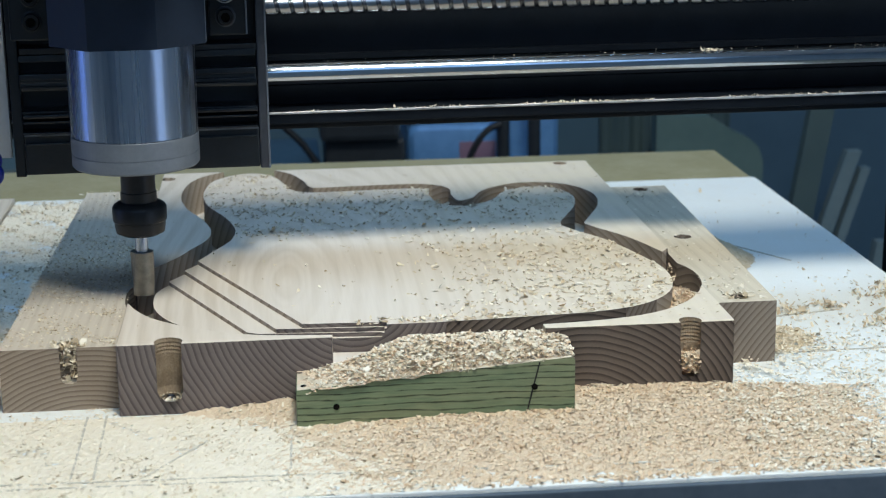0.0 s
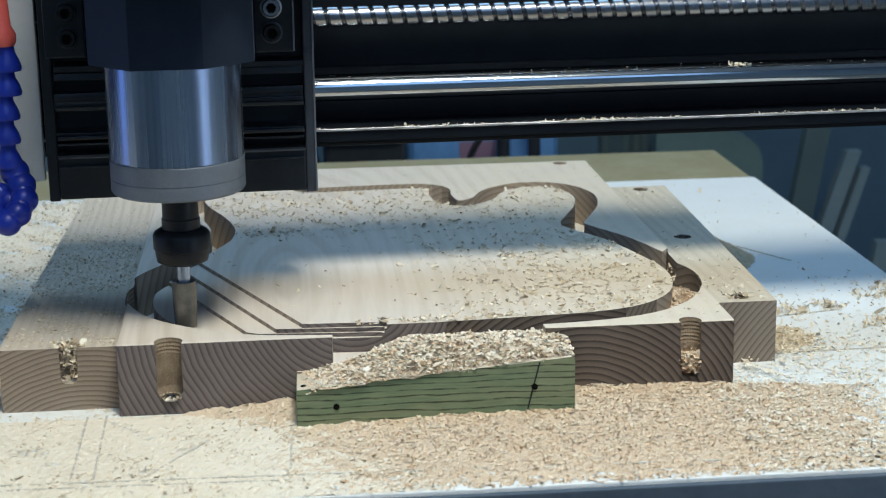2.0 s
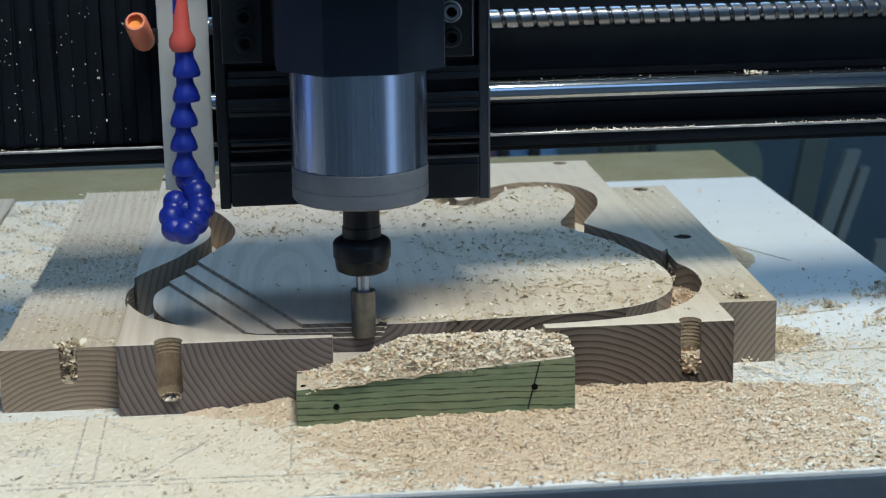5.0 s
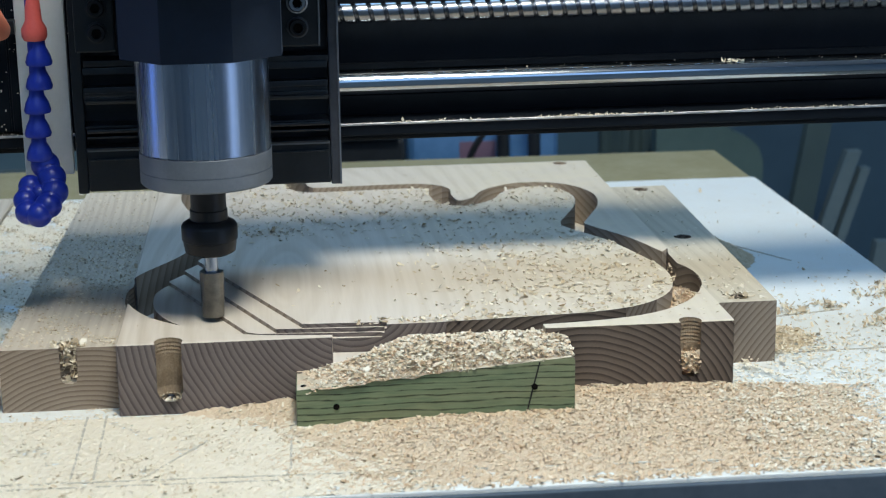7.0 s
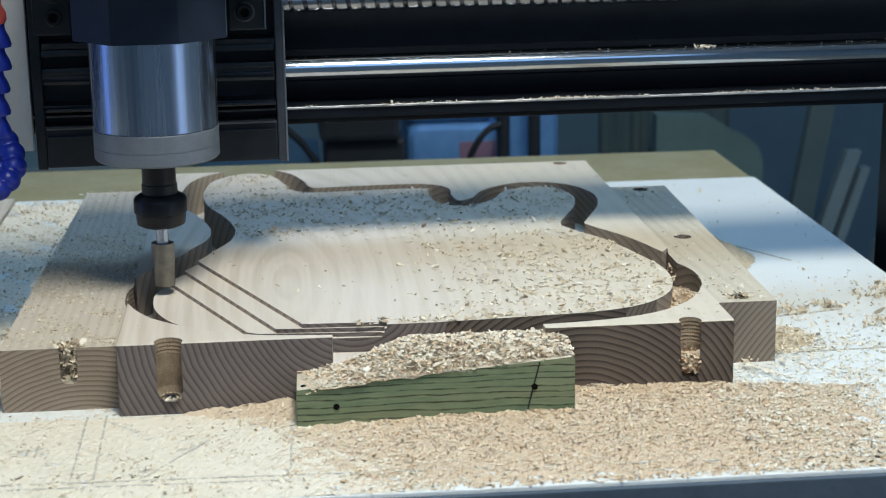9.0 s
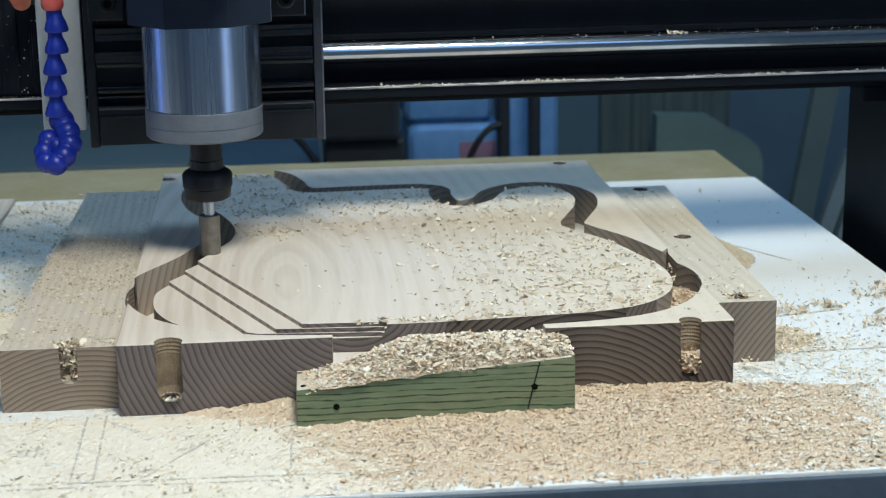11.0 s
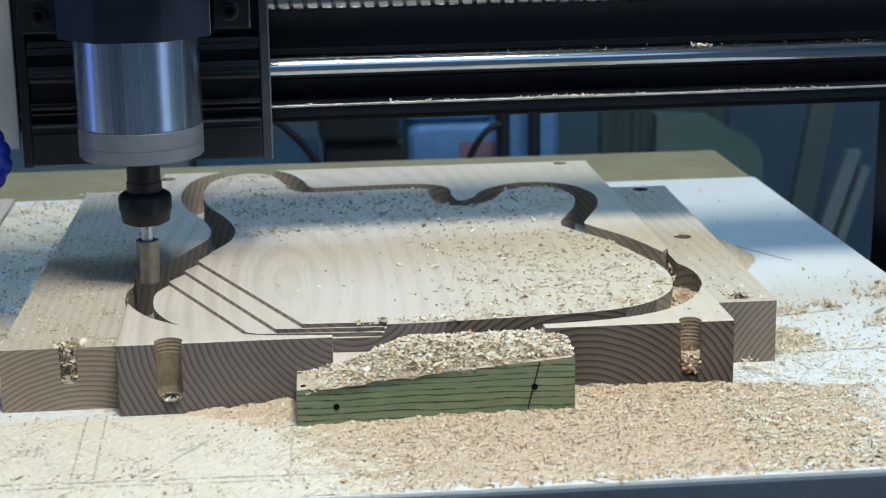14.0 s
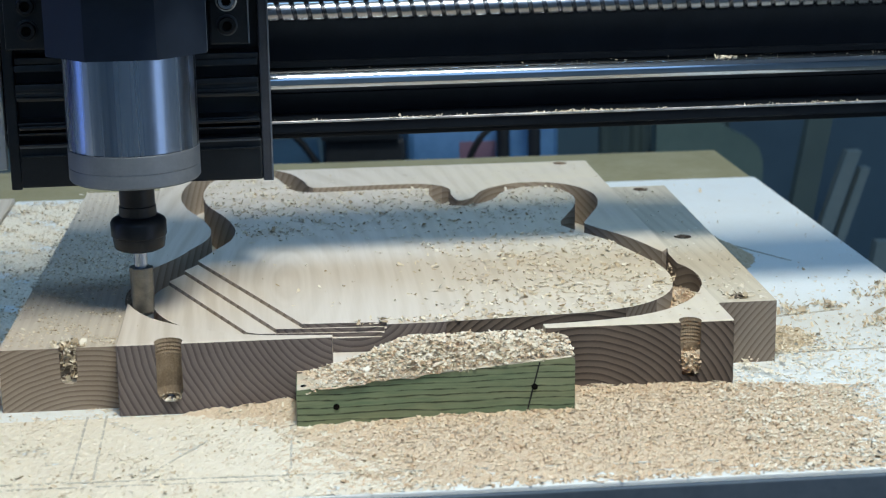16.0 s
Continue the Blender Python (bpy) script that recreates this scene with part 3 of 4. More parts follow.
for side in (-1, 1):
    pl = part("bearing_plate", box(*(sorted((side * 0.0495, side * 0.0735))), 0.040, 0.0518, 0.1555, 0.30, 0.0012), M_black, carriage)
    for bz in (0.1675, 0.1825):
        # alike bolts: upper right one coloured as lit, the rest as shaded
        bright = side > 0 and bz > 0.17
        spot = Matrix.Translation((side * 0.0600, 0.0398, bz)) @ pose(0, 0, 0, 90)
        bolt = part("bolt", lathe([(0.0054, 0.0), (0.0054, 0.0042), (0.0048, 0.0049), (0.0031, 0.0049), (0.0030, 0.0020)], 26, m=spot), M_screwsteel if bright else M_nut, carriage, "socket head bolt, lit look in its metal" if bright else "socket head bolt, shade in its dark colour", smooth=True)
        # black hexagon paints the shade in the bolt's recess
        part("socket", lathe([(0.0029, 0.0022), (0.0029, 0.0036)], 6, m=spot), M_hole_shade, bolt)
        part("washer", lathe([(0.0060, 0.0), (0.0066, 0.0002), (0.0066, 0.0008), (0.0060, 0.0010), (0.0056, 0.0010)], 30, m=spot), M_lip if bright else M_rail if side > 0 else M_rib, bolt, "washer rim with a painted highlight" if bright else "", smooth=True)
part("spindle", lathe([(0.0382, 0.1033), (0.0387, 0.1038), (0.0387, 0.2145)], 96), M_steel, carriage, "brushed steel spindle body", smooth=True)
part("end_collar", lathe([(0.0348, 0.0832), (0.0379, 0.0836), (0.0389, 0.0848), (0.0389, 0.0920), (0.0386, 0.0921), (0.0386, 0.0925), (0.0389, 0.0926), (0.0389, 0.1028), (0.0385, 0.1032)], 96), M_alu, carriage, "matte aluminium end collar", smooth=True)
part("shaft", lathe([(0.0112, 0.0598), (0.0112, 0.0660), (0.0106, 0.0665), (0.0106, 0.0840)], 40), M_nut, carriage, "black spindle shaft", smooth=True)
part("collet_nut", lathe([(0.0120, 0.0388), (0.0150, 0.0404), (0.0158, 0.0450), (0.0158, 0.0474), (0.0167, 0.0480), (0.0168, 0.0560), (0.0158, 0.0578), (0.0122, 0.0600)], 40), M_nut, carriage, "black collet nut", smooth=True)
part("cutter_shank", lathe([(0.0040, 0.0272), (0.0040, 0.0395)], 24), M_steel, carriage, "steel cutter shank", smooth=True)
cut = bmesh.new()
seg, lev = 32, 10
rings = []
for k in range(lev + 1):
    z = 0.0275 * k / lev
    ring = []
    for i in range(seg):
        a = 2 * math.pi * i / seg
        g = 1.0 - 0.16 * max(0.0, math.cos(2 * (a - 0.6 * k / lev))) ** 8
        ring.append(cut.verts.new((0.0072 * g * math.cos(a), 0.0072 * g * math.sin(a), z)))
    rings.append(ring)
for a, b in zip(rings, rings[1:]):
    for i in range(seg):
        cut.faces.new((a[i], a[(i + 1) % seg], b[(i + 1) % seg], b[i]))
cut.faces.new(rings[0][::-1])
cut.faces.new(rings[-1])
part("router_cutter", cut, M_cutter, carriage, "straight carbide router cutter", smooth=True)
for ob in carriage.children:
    if ob.name.split(".")[0] in ("spindle", "end_collar", "shaft", "collet_nut", "cutter_shank", "router_cutter", "spindle_clamp"):
        ob.location.x = 0.0016
# unseen block added above the carriage, shaped to cast its wide shadow
part("shadow_block", prism([(-0.064, 0.0395), (-0.064, -0.048), (-0.056, -0.090), (0.020, -0.090), (0.040, -0.048), (0.098, -0.048), (0.098, 0.0395)], 0.2150, 0.29), M_black, carriage, "unseen black block added to cast the carriage shadow")
# light strips for worn edges; the lower block's one paints a highlight line
part("worn_highlight_edge", box(0.0845, 0.0857, 0.0550, 0.0559, 0.0655, 0.214, 0.0002, seg=1), M_alu, carriage, "worn edge with a painted highlight")
part("worn_highlight_edge", box(-0.0710, 0.0785, 0.0530, 0.0539, 0.0922, 0.0934, 0.0002, seg=1), M_alu, carriage, "worn edge with a painted highlight")
part("worn_highlight_edge", box(0.0724, 0.0735, 0.0390, 0.0399, 0.1560, 0.214, 0.0002, seg=1), M_alu, carriage, "worn edge with a painted highlight")
part("worn_highlight_edge", box(0.0474, 0.0480, -0.0232, -0.0222, 0.1606, 0.2146, 0.0002, seg=1), M_alu, carriage, "worn edge with a painted highlight")
part("cable_panel", box(-0.1105, -0.0807, 0.0640, 0.0720, 0.0765, 0.30, 0.001), M_panel, carriage, "light grey vertical panel")
part("hose_arm", box(-0.106, -0.0812, 0.040, 0.0635, 0.235, 0.245, 0.001), M_black, carriage)


def hose():
    base = part("coolant_hose", lathe([(0.0036, 0.0), (0.0036, 0.13)], 16, m=Matrix.Translation((-0.0965, 0.030, 0.075))), M_blue, carriage, "blue jointed coolant hose")
    part("nozzle_cone", lathe([(0.0062, 0.1655), (0.0075, 0.168), (0.0075, 0.1725), (0.0050, 0.177), (0.0036, 0.200), (0.0034, 0.232)], 28, m=Matrix.Translation((-0.0955, 0.030, 0))), M_red, base, "coral hose connector", smooth=True)
    z = 0.1655
    xs = [-0.0940, -0.0948, -0.0968, -0.0975, -0.0975]
    for x in xs:
        part("hose_segment", lathe([(0.0048, z - 0.0150), (0.0075, z - 0.0146), (0.0080, z - 0.0128), (0.0068, z - 0.0085), (0.0046, z - 0.0040), (0.0042, z + 0.0002)], 28, m=Matrix.Translation((x, 0.030, 0))), M_blue, base, smooth=True)
        z -= 0.0143
    curl = [(-0.0950, 0.032, 0.0900), (-0.0910, 0.027, 0.0830), (-0.0895, 0.021, 0.0755), (-0.0930, 0.014, 0.0690), (-0.0985, 0.010, 0.0645), (-0.1050, 0.013, 0.0655), (-0.1065, 0.020, 0.0710), (-0.1040, 0.027, 0.0780), (-0.0985, 0.024, 0.0740)]
    for i in range(2 * len(curl) - 1):
        c = (Vector(curl[i // 2]) + Vector(curl[(i + 1) // 2])) / 2
        r = 0.0084 - 0.00010 * i - 0.0010 * (i % 2)
        part("hose_segment", lathe([(r * math.sin(math.pi * k / 10) + 0.0003, -r * math.cos(math.pi * k / 10)) for k in range(11)], 24, m=Matrix.Translation(c)), M_blue, base, smooth=True)
    return base


hose()
orn = part("spare_nozzle", lathe([(0.0060, -0.002), (0.0066, 0.0), (0.0066, 0.022), (0.0056, 0.024), (0.0044, 0.024), (0.0040, 0.008)], 28, m=Matrix.Translation((-0.1180, 0.052, 0.1690)) @ pose(0, 0, 0, 55, 0, -10)), M_orange, carriage, "orange hose nozzle", smooth=True)
part("nozzle_bore", lathe([(0.0043, 0.0195), (0.0043, 0.0200)], 24, m=Matrix.Translation((-0.1180, 0.052, 0.1690)) @ pose(0, 0, 0, 55, 0, -10)), M_bore, carriage, "bright orange nozzle bore")
part("nozzle_bracket", box(-0.122, -0.1100, 0.056, 0.068, 0.166, 0.174, 0.0005), M_black, carriage)


# ---- things behind the machine ----
M_pack = plain("pale_blue_packaging", (0.055, 0.165, 0.36), (0.12, 0.28, 0.54), 9, 0.5)
M_pack_red = plain("faded_red_print", (0.16, 0.10, 0.16), (0.21, 0.13, 0.19), 12, 0.6)
M_curtain = plain("grey_green_cloth", (0.026, 0.052, 0.060), (0.045, 0.075, 0.078), 8, 0.8)
M_panel_green = plain("grey_green_plastic", (0.050, 0.092, 0.090), (0.075, 0.125, 0.118), 8, 0.55)
M_greyplastic = plain("grey_plastic", (0.05, 0.085, 0.10), (0.065, 0.10, 0.115), 8, 0.5)
M_plank = plain("weathered_plank", (0.075, 0.12, 0.14), (0.12, 0.165, 0.185), 14, 0.7)
M_darkblue = plain("dark_blue_sheet", (0.022, 0.058, 0.095), (0.036, 0.080, 0.122), 6, 0.6)

shelf = tagged(new("low_shelf"), "dark low shelf behind the machine", "shelf")
part("shelf_board", box(-0.70, 1.50, 1.15, 1.75, -0.47, -0.44, 0.003), M_darkblue, shelf)
for sx in (-0.66, 0.40, 1.42):
    for sy in (1.18, 1.68):
        part("leg", box(sx, sx + 0.04, sy, sy + 0.04, -0.85, -0.4702, 0.002), M_black, shelf)


def package(x0, x1, y0, z0, z1, print_at=None):
    ob = tagged(new("package"), "pale blue package with faded red print", "package", "packages on the low shelf")
    ob.location = ((x0 + x1) / 2, y0, z0)
    w, h = (x1 - x0) / 2, z1 - z0
    part("bag", box(-w, w, 0, 0.14, 0, h, min(0.018, h * 0.3), seg=3), M_pack, ob, smooth=True)
    if print_at:
        a, b, c, d = print_at
        part("print", box(a, b, -0.0012, 0.004, c, d, 0.0004, seg=1), M_pack_red, ob, "faded red print")


package(0.262, 0.395, 1.33, -0.4398, -0.235)
package(0.265, 0.385, 1.335, -0.2345, -0.155, (-0.02, 0.035, 0.045, 0.065))
package(0.272, 0.402, 1.33, -0.1545, -0.075, (0.005, 0.055, 0.030, 0.055))
package(0.268, 0.390, 1.335, -0.0745, 0.02)
package(0.405, 0.490, 1.36, -0.4398, -0.18)
package(0.410, 0.486, 1.365, -0.1795, 0.01, (-0.03, 0.0, 0.02, 0.04))
machine = tagged(new("floor_drill"), "black drilling machine in the shadow", "machine")
part("column", box(0.156, 0.262, 1.24, 1.33, -0.4398, -0.075, 0.006), M_black, machine)
part("head", box(0.150, 0.254, 1.22, 1.34, -0.0748, 0.00, 0.008), M_black, machine)
part("crank", lathe([(0.008, 0), (0.008, 0.07), (0.012, 0.072), (0.012, 0.09)], 20, m=Matrix.Translation((0.262, 1.26, -0.20)) @ pose(0, 0, 0, 0, 8)), M_black, machine, smooth=True)
for px in (0.394, 0.4355):
    tagged(part("steel_post", lathe([(0.0085, -0.4398), (0.0085, 0.06)], 20, m=Matrix.Translation((px, 1.27, 0))), M_black, smooth=True),
           "thin black steel post on the low shelf", "post", "posts on the low shelf")
tagged(part("cable", tube([(0.085, 1.18, -0.030), (0.105, 1.18, -0.045), (0.128, 1.18, -0.068), (0.148, 1.18, -0.098), (0.156, 1.18, -0.140), (0.150, 1.18, -0.4350)], 0.0045), M_rubber, smooth=True), "black rubber cable hanging beside the drilling machine", "cable")
arc = [(0.335 + 0.055 * (1 - math.cos(a)), 1.26, -0.19 + 0.125 * math.sin(a)) for a in [math.pi / 2 * k / 12 for k in range(13)]]
tagged(part("cable", tube([(0.335, 1.26, -0.4395)] + arc, 0.0045), M_rubber, smooth=True), "black rubber cable bent in an arc", "cable")
cloth = bmesh.new()
cols = []
for i in range(61):
    x = 0.53 + 0.0030 * i
    y = 1.30 + 0.004 * math.sin(i * 0.42) + 0.002 * math.sin(i * 1.3)
    cols.append([cloth.verts.new((x, y + k, z)) for k, z in ((0, -0.4398), (0, 0.06), (0.01, 0.06), (0.01, -0.4398))])
for a, b in zip(cols, cols[1:]):
    for k in range(4):
        cloth.faces.new((a[k], b[k], b[(k + 1) % 4], a[(k + 1) % 4]))
for c in (cols[0], cols[-1]):
    cloth.faces.new(c)
bmesh.ops.recalc_face_normals(cloth, faces=cloth.faces)
tagged(part("cloth_sheet", cloth, M_curtain, smooth=True), "grey-green cloth hanging in folds", "cloth")
tagged(part("plastic_panel", prism([(0.585, 0.0), (0.728, 0.0), (0.728, 0.325), (0.722, 0.345), (0.708, 0.358), (0.690, 0.366), (0.655, 0.388), (0.585, 0.392)], 0.0, 0.03), M_panel_green), "grey-green plastic panel with a cut corner", "panel").matrix_basis = pose(0, 1.23, -0.4398, 90)
tagged(part("dark_sheet", box(0.745, 1.30, 1.55, 1.57, -0.4398, 0.10, 0.004), M_darkblue), "dark blue sheet leaning on the wall", "sheet")
for i, (bx, tx, w, top) in enumerate(((0.728, 0.851, 0.019, -0.104), (0.752, 0.867, 0.012, -0.127), (0.728, 0.822, 0.032, 0.02), (0.850, 0.893, 0.020, -0.225))):
    z0 = -0.4396
    bm = bmesh.new()
    for y0 in (1.16, 1.178):
        for x, z in ((bx - w / 2, z0), (bx + w / 2, z0), (tx + w / 2, top), (tx - w / 2, top)):
            bm.verts.new((x - 0.0, y0 + (z - z0) * 0.12, z))
    v = list(bm.verts)
    for f in ((0, 1, 2, 3), (7, 6, 5, 4), (0, 4, 5, 1), (1, 5, 6, 2), (2, 6, 7, 3), (3, 7, 4, 0)):
        bm.faces.new([v[k] for k in f])
    bmesh.ops.recalc_face_normals(bm, faces=bm.faces)
    tagged(part("plank", bm, M_curtain if i == 2 else M_plank), "narrow weathered plank leaning in the dark", "plank", "planks leaning behind the bed")


def storage_crate(x0, x1, y0, y1, top, mat, label):
    ob = tagged(new("storage_crate"), label, "crate", "crates behind the bed")
    ob.location = ((x0 + x1) / 2, y0, -0.4398)
    w, d, h = (x1 - x0) / 2, y1 - y0, top + 0.4398
    part("tub", box(-w, w, 0, d, 0, h - 0.022, 0.012, seg=3), mat, ob, smooth=True)
    part("lid", box(-w - 0.004, w + 0.004, -0.004, d + 0.004, h - 0.0218, h, 0.006, seg=2), mat, ob, smooth=True)
    for side in (-1, 1):
        part("clip", box(side * w * 0.6 - 0.012, side * w * 0.6 + 0.012, -0.008, -0.0042, h - 0.05, h - 0.006, 0.001), M_black, ob)


storage_crate(-0.42, -0.02, 1.20, 1.50, -0.09, M_greyplastic, "blue-grey plastic crate with a lid in the dark")
storage_crate(0.0, 0.150, 1.26, 1.50, -0.12, M_darkblue, "dark blue plastic crate with a lid")

# ---- wood chips ----
rng = np.random.default_rng(7)


def fade(v, a, b):
    return np.clip((v - a) / (b - a), 0, 1)


def lumps(x, y, f):
    return np.sin(x * f + 1.3) * np.sin(y * f * 1.2 + 0.4) + 0.6 * np.sin(x * f * 2.3 + y * f * 1.7) + 0.4 * np.sin(x * f * 0.7 - y * f * 3.1 + 2)


def front_pile(x, y):
    """Height of the chips that lie before the blank."""
    h = 0.0052 * fade(x, 0.08, 0.20) * (1 - fade(x, 0.345, 0.43)) * fade(y, -0.130, -0.045)
    h = h + 0.0042 * fade(x, 0.06, 0.095) * fade(y, -0.030, 0.0) * (1 - fade(x, 0.10, 0.36)) * 0.9
    h = h + 0.0035 * fade(x, 0.035, 0.05) * (1 - fade(x, 0.098, 0.102)) * fade(y, -0.014, 0.0)
    return h + 0.0008 * lumps(x, y, 160) * (h > 0.0005) - 0.0004


def wedge_top(x, y):
    return 0.0222 + (x - 0.1003) * 0.0909


def wedge_pile(x, y):
    """Height of the chips heaped on the wedge and against the blank."""
    m = fade(x, 0.103, 0.155) * (1 - fade(x, 0.236, 0.258))
    h = wedge_top(x, y) - 0.0012 * (1 - fade(x, 0.112, 0.150)) + 0.0008 + 0.0050 * m * fade(y, -0.034, -0.006) + 0.0045 * np.exp(-((x - 0.185) / 0.028) ** 2) * fade(y, -0.03, -0.005)
    h = np.minimum(h, 0.0385 - 0.004 * fade(y, 0.004, 0.016) - 0.014 * (1 - fade(x, 0.130, 0.165)) * fade(y, -0.006, 0.002))
    return h + 0.0007 * lumps(x, y, 190) - 0.0016 * (1 - fade(y, -0.0335, -0.029))


def heap(name, x0, x1, y0, y1, height, low, mat, label, step=0.0016):
    nx, ny = int((x1 - x0) / step), int((y1 - y0) / step)
    X, Y = np.meshgrid(np.linspace(x0, x1, nx), np.linspace(y0, y1, ny), indexing='ij')
    Z = np.maximum(height(X, Y) + rng.normal(0, 0.0003, X.shape), low)
    V = np.stack([X, Y, Z], -1).reshape(-1, 3)
    idx = np.arange(nx * ny).reshape(nx, ny)
    Q = np.stack([idx[:-1, :-1], idx[1:, :-1], idx[1:, 1:], idx[:-1, 1:]], -1).reshape(-1, 4)
    keep = V[Q][:, :, 2].max(1) > low + 1e-5
    me = bpy.data.meshes.new(name)
    me.from_pydata(V.tolist(), [], Q[keep].tolist())
    me.materials.append(mat)
    return tagged(new(name, me), label, "wood chips", "", "stuff")


def chips(name, n, x0, x1, y0, y1, surface, density, size, mat, label, tilt=0.5, lift=0.0002, parent=None):
    """Curled flakes strewn over a surface; density gives the share kept, 0 to 1."""
    x, y = rng.uniform(x0, x1, n), rng.uniform(y0, y1, n)
    k = rng.random(n) < density(x, y)
    x, y = x[k], y[k]
    n = len(x)
    z = surface(x, y) if callable(surface) else np.full(n, surface)
    L = rng.lognormal(math.log(size), 0.30, n)
    W = L * rng.uniform(0.28, 0.60, n)
    curl = rng.uniform(0.2, 2.3, n) * np.where(rng.random(n) < 0.8, 1, -0.6)
    yaw, roll, pit = rng.uniform(0, 2 * math.pi, n), rng.normal(0, tilt, n), rng.normal(0, tilt * 0.8, n)
    s = np.linspace(-0.5, 0.5, 4)
    ang = curl[:, None] * s[None]
    R = L / np.where(np.abs(curl) < 0.05, 0.05, curl)
    px = R[:, None] * np.sin(ang)
    pz = R[:, None] * (1 - np.cos(ang))
    P = np.zeros((n, 4, 2, 3))
    P[..., 0] = px[:, :, None]
    taper = np.array([0.6, 1.0, 0.95, 0.45])[None, :, None] * rng.uniform(0.7, 1.2, (n, 4, 1))
    P[..., 1] = W[:, None, None] * 0.5 * np.array([-1, 1])[None, None] * taper
    P[..., 2] = pz[:, :, None]
    c, d = np.cos(roll)[:, None, None], np.sin(roll)[:, None, None]
    Y1, Z1 = P[..., 1] * c - P[..., 2] * d, P[..., 1] * d + P[..., 2] * c
    c, d = np.cos(pit)[:, None, None], np.sin(pit)[:, None, None]
    X1, Z2 = P[..., 0] * c + Z1 * d, -P[..., 0] * d + Z1 * c
    c, d = np.cos(yaw)[:, None, None], np.sin(yaw)[:, None, None]
    G = np.stack([X1 * c - Y1 * d, X1 * d + Y1 * c, Z2], -1)
    G[..., 2] -= G[..., 2].min((1, 2))[:, None, None]
    G += np.stack([x, y, z + lift], -1)[:, None, None, :]
    base = (np.arange(n) * 8)[:, None, None]
    q = np.array([[0, 2, 3, 1], [2, 4, 5, 3], [4, 6, 7, 5]])[None]
    me = bpy.data.meshes.new(name)
    me.from_pydata(G.reshape(-1, 3).tolist(), [], (base + q).reshape(-1, 4).tolist())
    me.materials.append(mat)
    ob = new(name, me)
    if parent:
        ob.parent = parent
        ob["label"], ob["kind"] = label, "stuff"
        return ob
    return tagged(ob, label, "wood chips", "", "stuff")


heap("chip_heap", 0.03, 0.44, -0.1315, -0.0006, front_pile, 0.0, M_pile, "peach wood chips heaped before the blank")
heap("chip_heap", 0.1012, 0.2560, -0.0335, 0.0175, wedge_pile, 0.0225, M_pile, "pale wood chips heaped on the green wedge")

heap("chip_heap", 0.322, 0.364, 0.048, 0.135, lambda x, y: 0.0335 - 0.000 * x - 9.0 * (x - 0.345) ** 2 - 6.0 * (y - 0.085) ** 2 + 0.0007 * lumps(x, y, 210), FLOOR, M_pile, "wood chips filling the routed channel")
heap("chip_heap", 0.398, 0.455, 0.045, 0.125, lambda x, y: 0.0034 - 5.5 * (x - 0.408) ** 2 - 4.5 * (y - 0.095) ** 2 + 0.0012 * lumps(x, y, 170), 0.0, M_drift, "brown dust drift beside the pale block")


heap("chip_heap", 0.3982, 0.462, 0.22, 0.382, lambda x, y: 0.030 - 0.52 * (x - 0.398) - 3.2 * (y - 0.305) ** 2 - 0.10 * np.abs(y - 0.30) + 0.0005 * lumps(x, y, 150), 0.0, M_drift, "brown dust drifted against the pale block")


def off_things(x, y):
    """1 where the board is free of blocks and wedge."""
    a = (x > -0.069) & (x < 0.398) & (y > 0.0) & (y < 0.48) & ~((x > 0.3578) & (y < 0.047)) & ~((x < 0) & (y < 0.015)) & ~((x > 0.3578) & (y > 0.382))
    b = (x > 0.100) & (x < 0.257) & (y > -0.034) & (y < -0.004)
    return ~(a | b)


def on_front(x, y):
    return np.maximum(front_pile(x, y), 0)


def patches(x, y, f, lo=-0.3, hi=0.8):
    return fade(lumps(x, y, f), lo, hi)


chips("wood_chips", 34000, 0.03, 0.44, -0.1315, 0.0, on_front, lambda x, y: off_things(x, y) * (0.08 + 0.30 * fade(x, 0.11, 0.22) * (1 - fade(x, 0.36, 0.46)) + 0.60 * fade(front_pile(x, y), 0.0004, 0.0032)) * fade(x, 0.06, 0.15) * (0.35 + 0.65 * fade(y, -0.1310, -0.108)), 0.0019, M_chip_peach, "peach wood chips strewn before the blank", 0.22)
chips("wood_chips", 20000, 0.34, 0.536, -0.1315, 0.14, on_front, lambda x, y: off_things(x, y) * (0.9 * (1 - fade(y, -0.02, 0.12)) * (0.30 + 0.70 * patches(x, y, 70)) + 0.06), 0.0023, M_chip, "pale wood chips strewn on the white board", 0.3)
chips("wood_chips", 15000, -0.135, 0.22, -0.1315, 0.02, on_front, lambda x, y: off_things(x, y) * (1 - fade(x, 0.10, 0.22)) * (0.20 + 0.6 * patches(x, y, 60)), 0.0018, M_chip, "pale wood chips strewn on the white board", 0.2)
chips("wood_chips", 2200, -0.135, 0.16, -0.1315, 0.02, on_front, lambda x, y: off_things(x, y) * patches(x, y, 45), 0.0027, M_chip_mixed, "darker wood chips strewn on the white board", 0.3)
heap("dust_film", -0.139, 0.22, -0.132, -0.002, lambda x, y: np.minimum(0.00055 + 0.0004 * lumps(x, y, 75), 0.00035) - 0.0012 * fade(x, 0.12, 0.21), 0.0, M_dust, "cream sawdust film on the white board")
heap("dust_film", -0.139, -0.070, 0.0, 0.57, lambda x, y: np.minimum(0.0004 + 0.0006 * lumps(x, y, 60), 0.00035), 0.0, M_dust, "cream sawdust film beside the brown block")
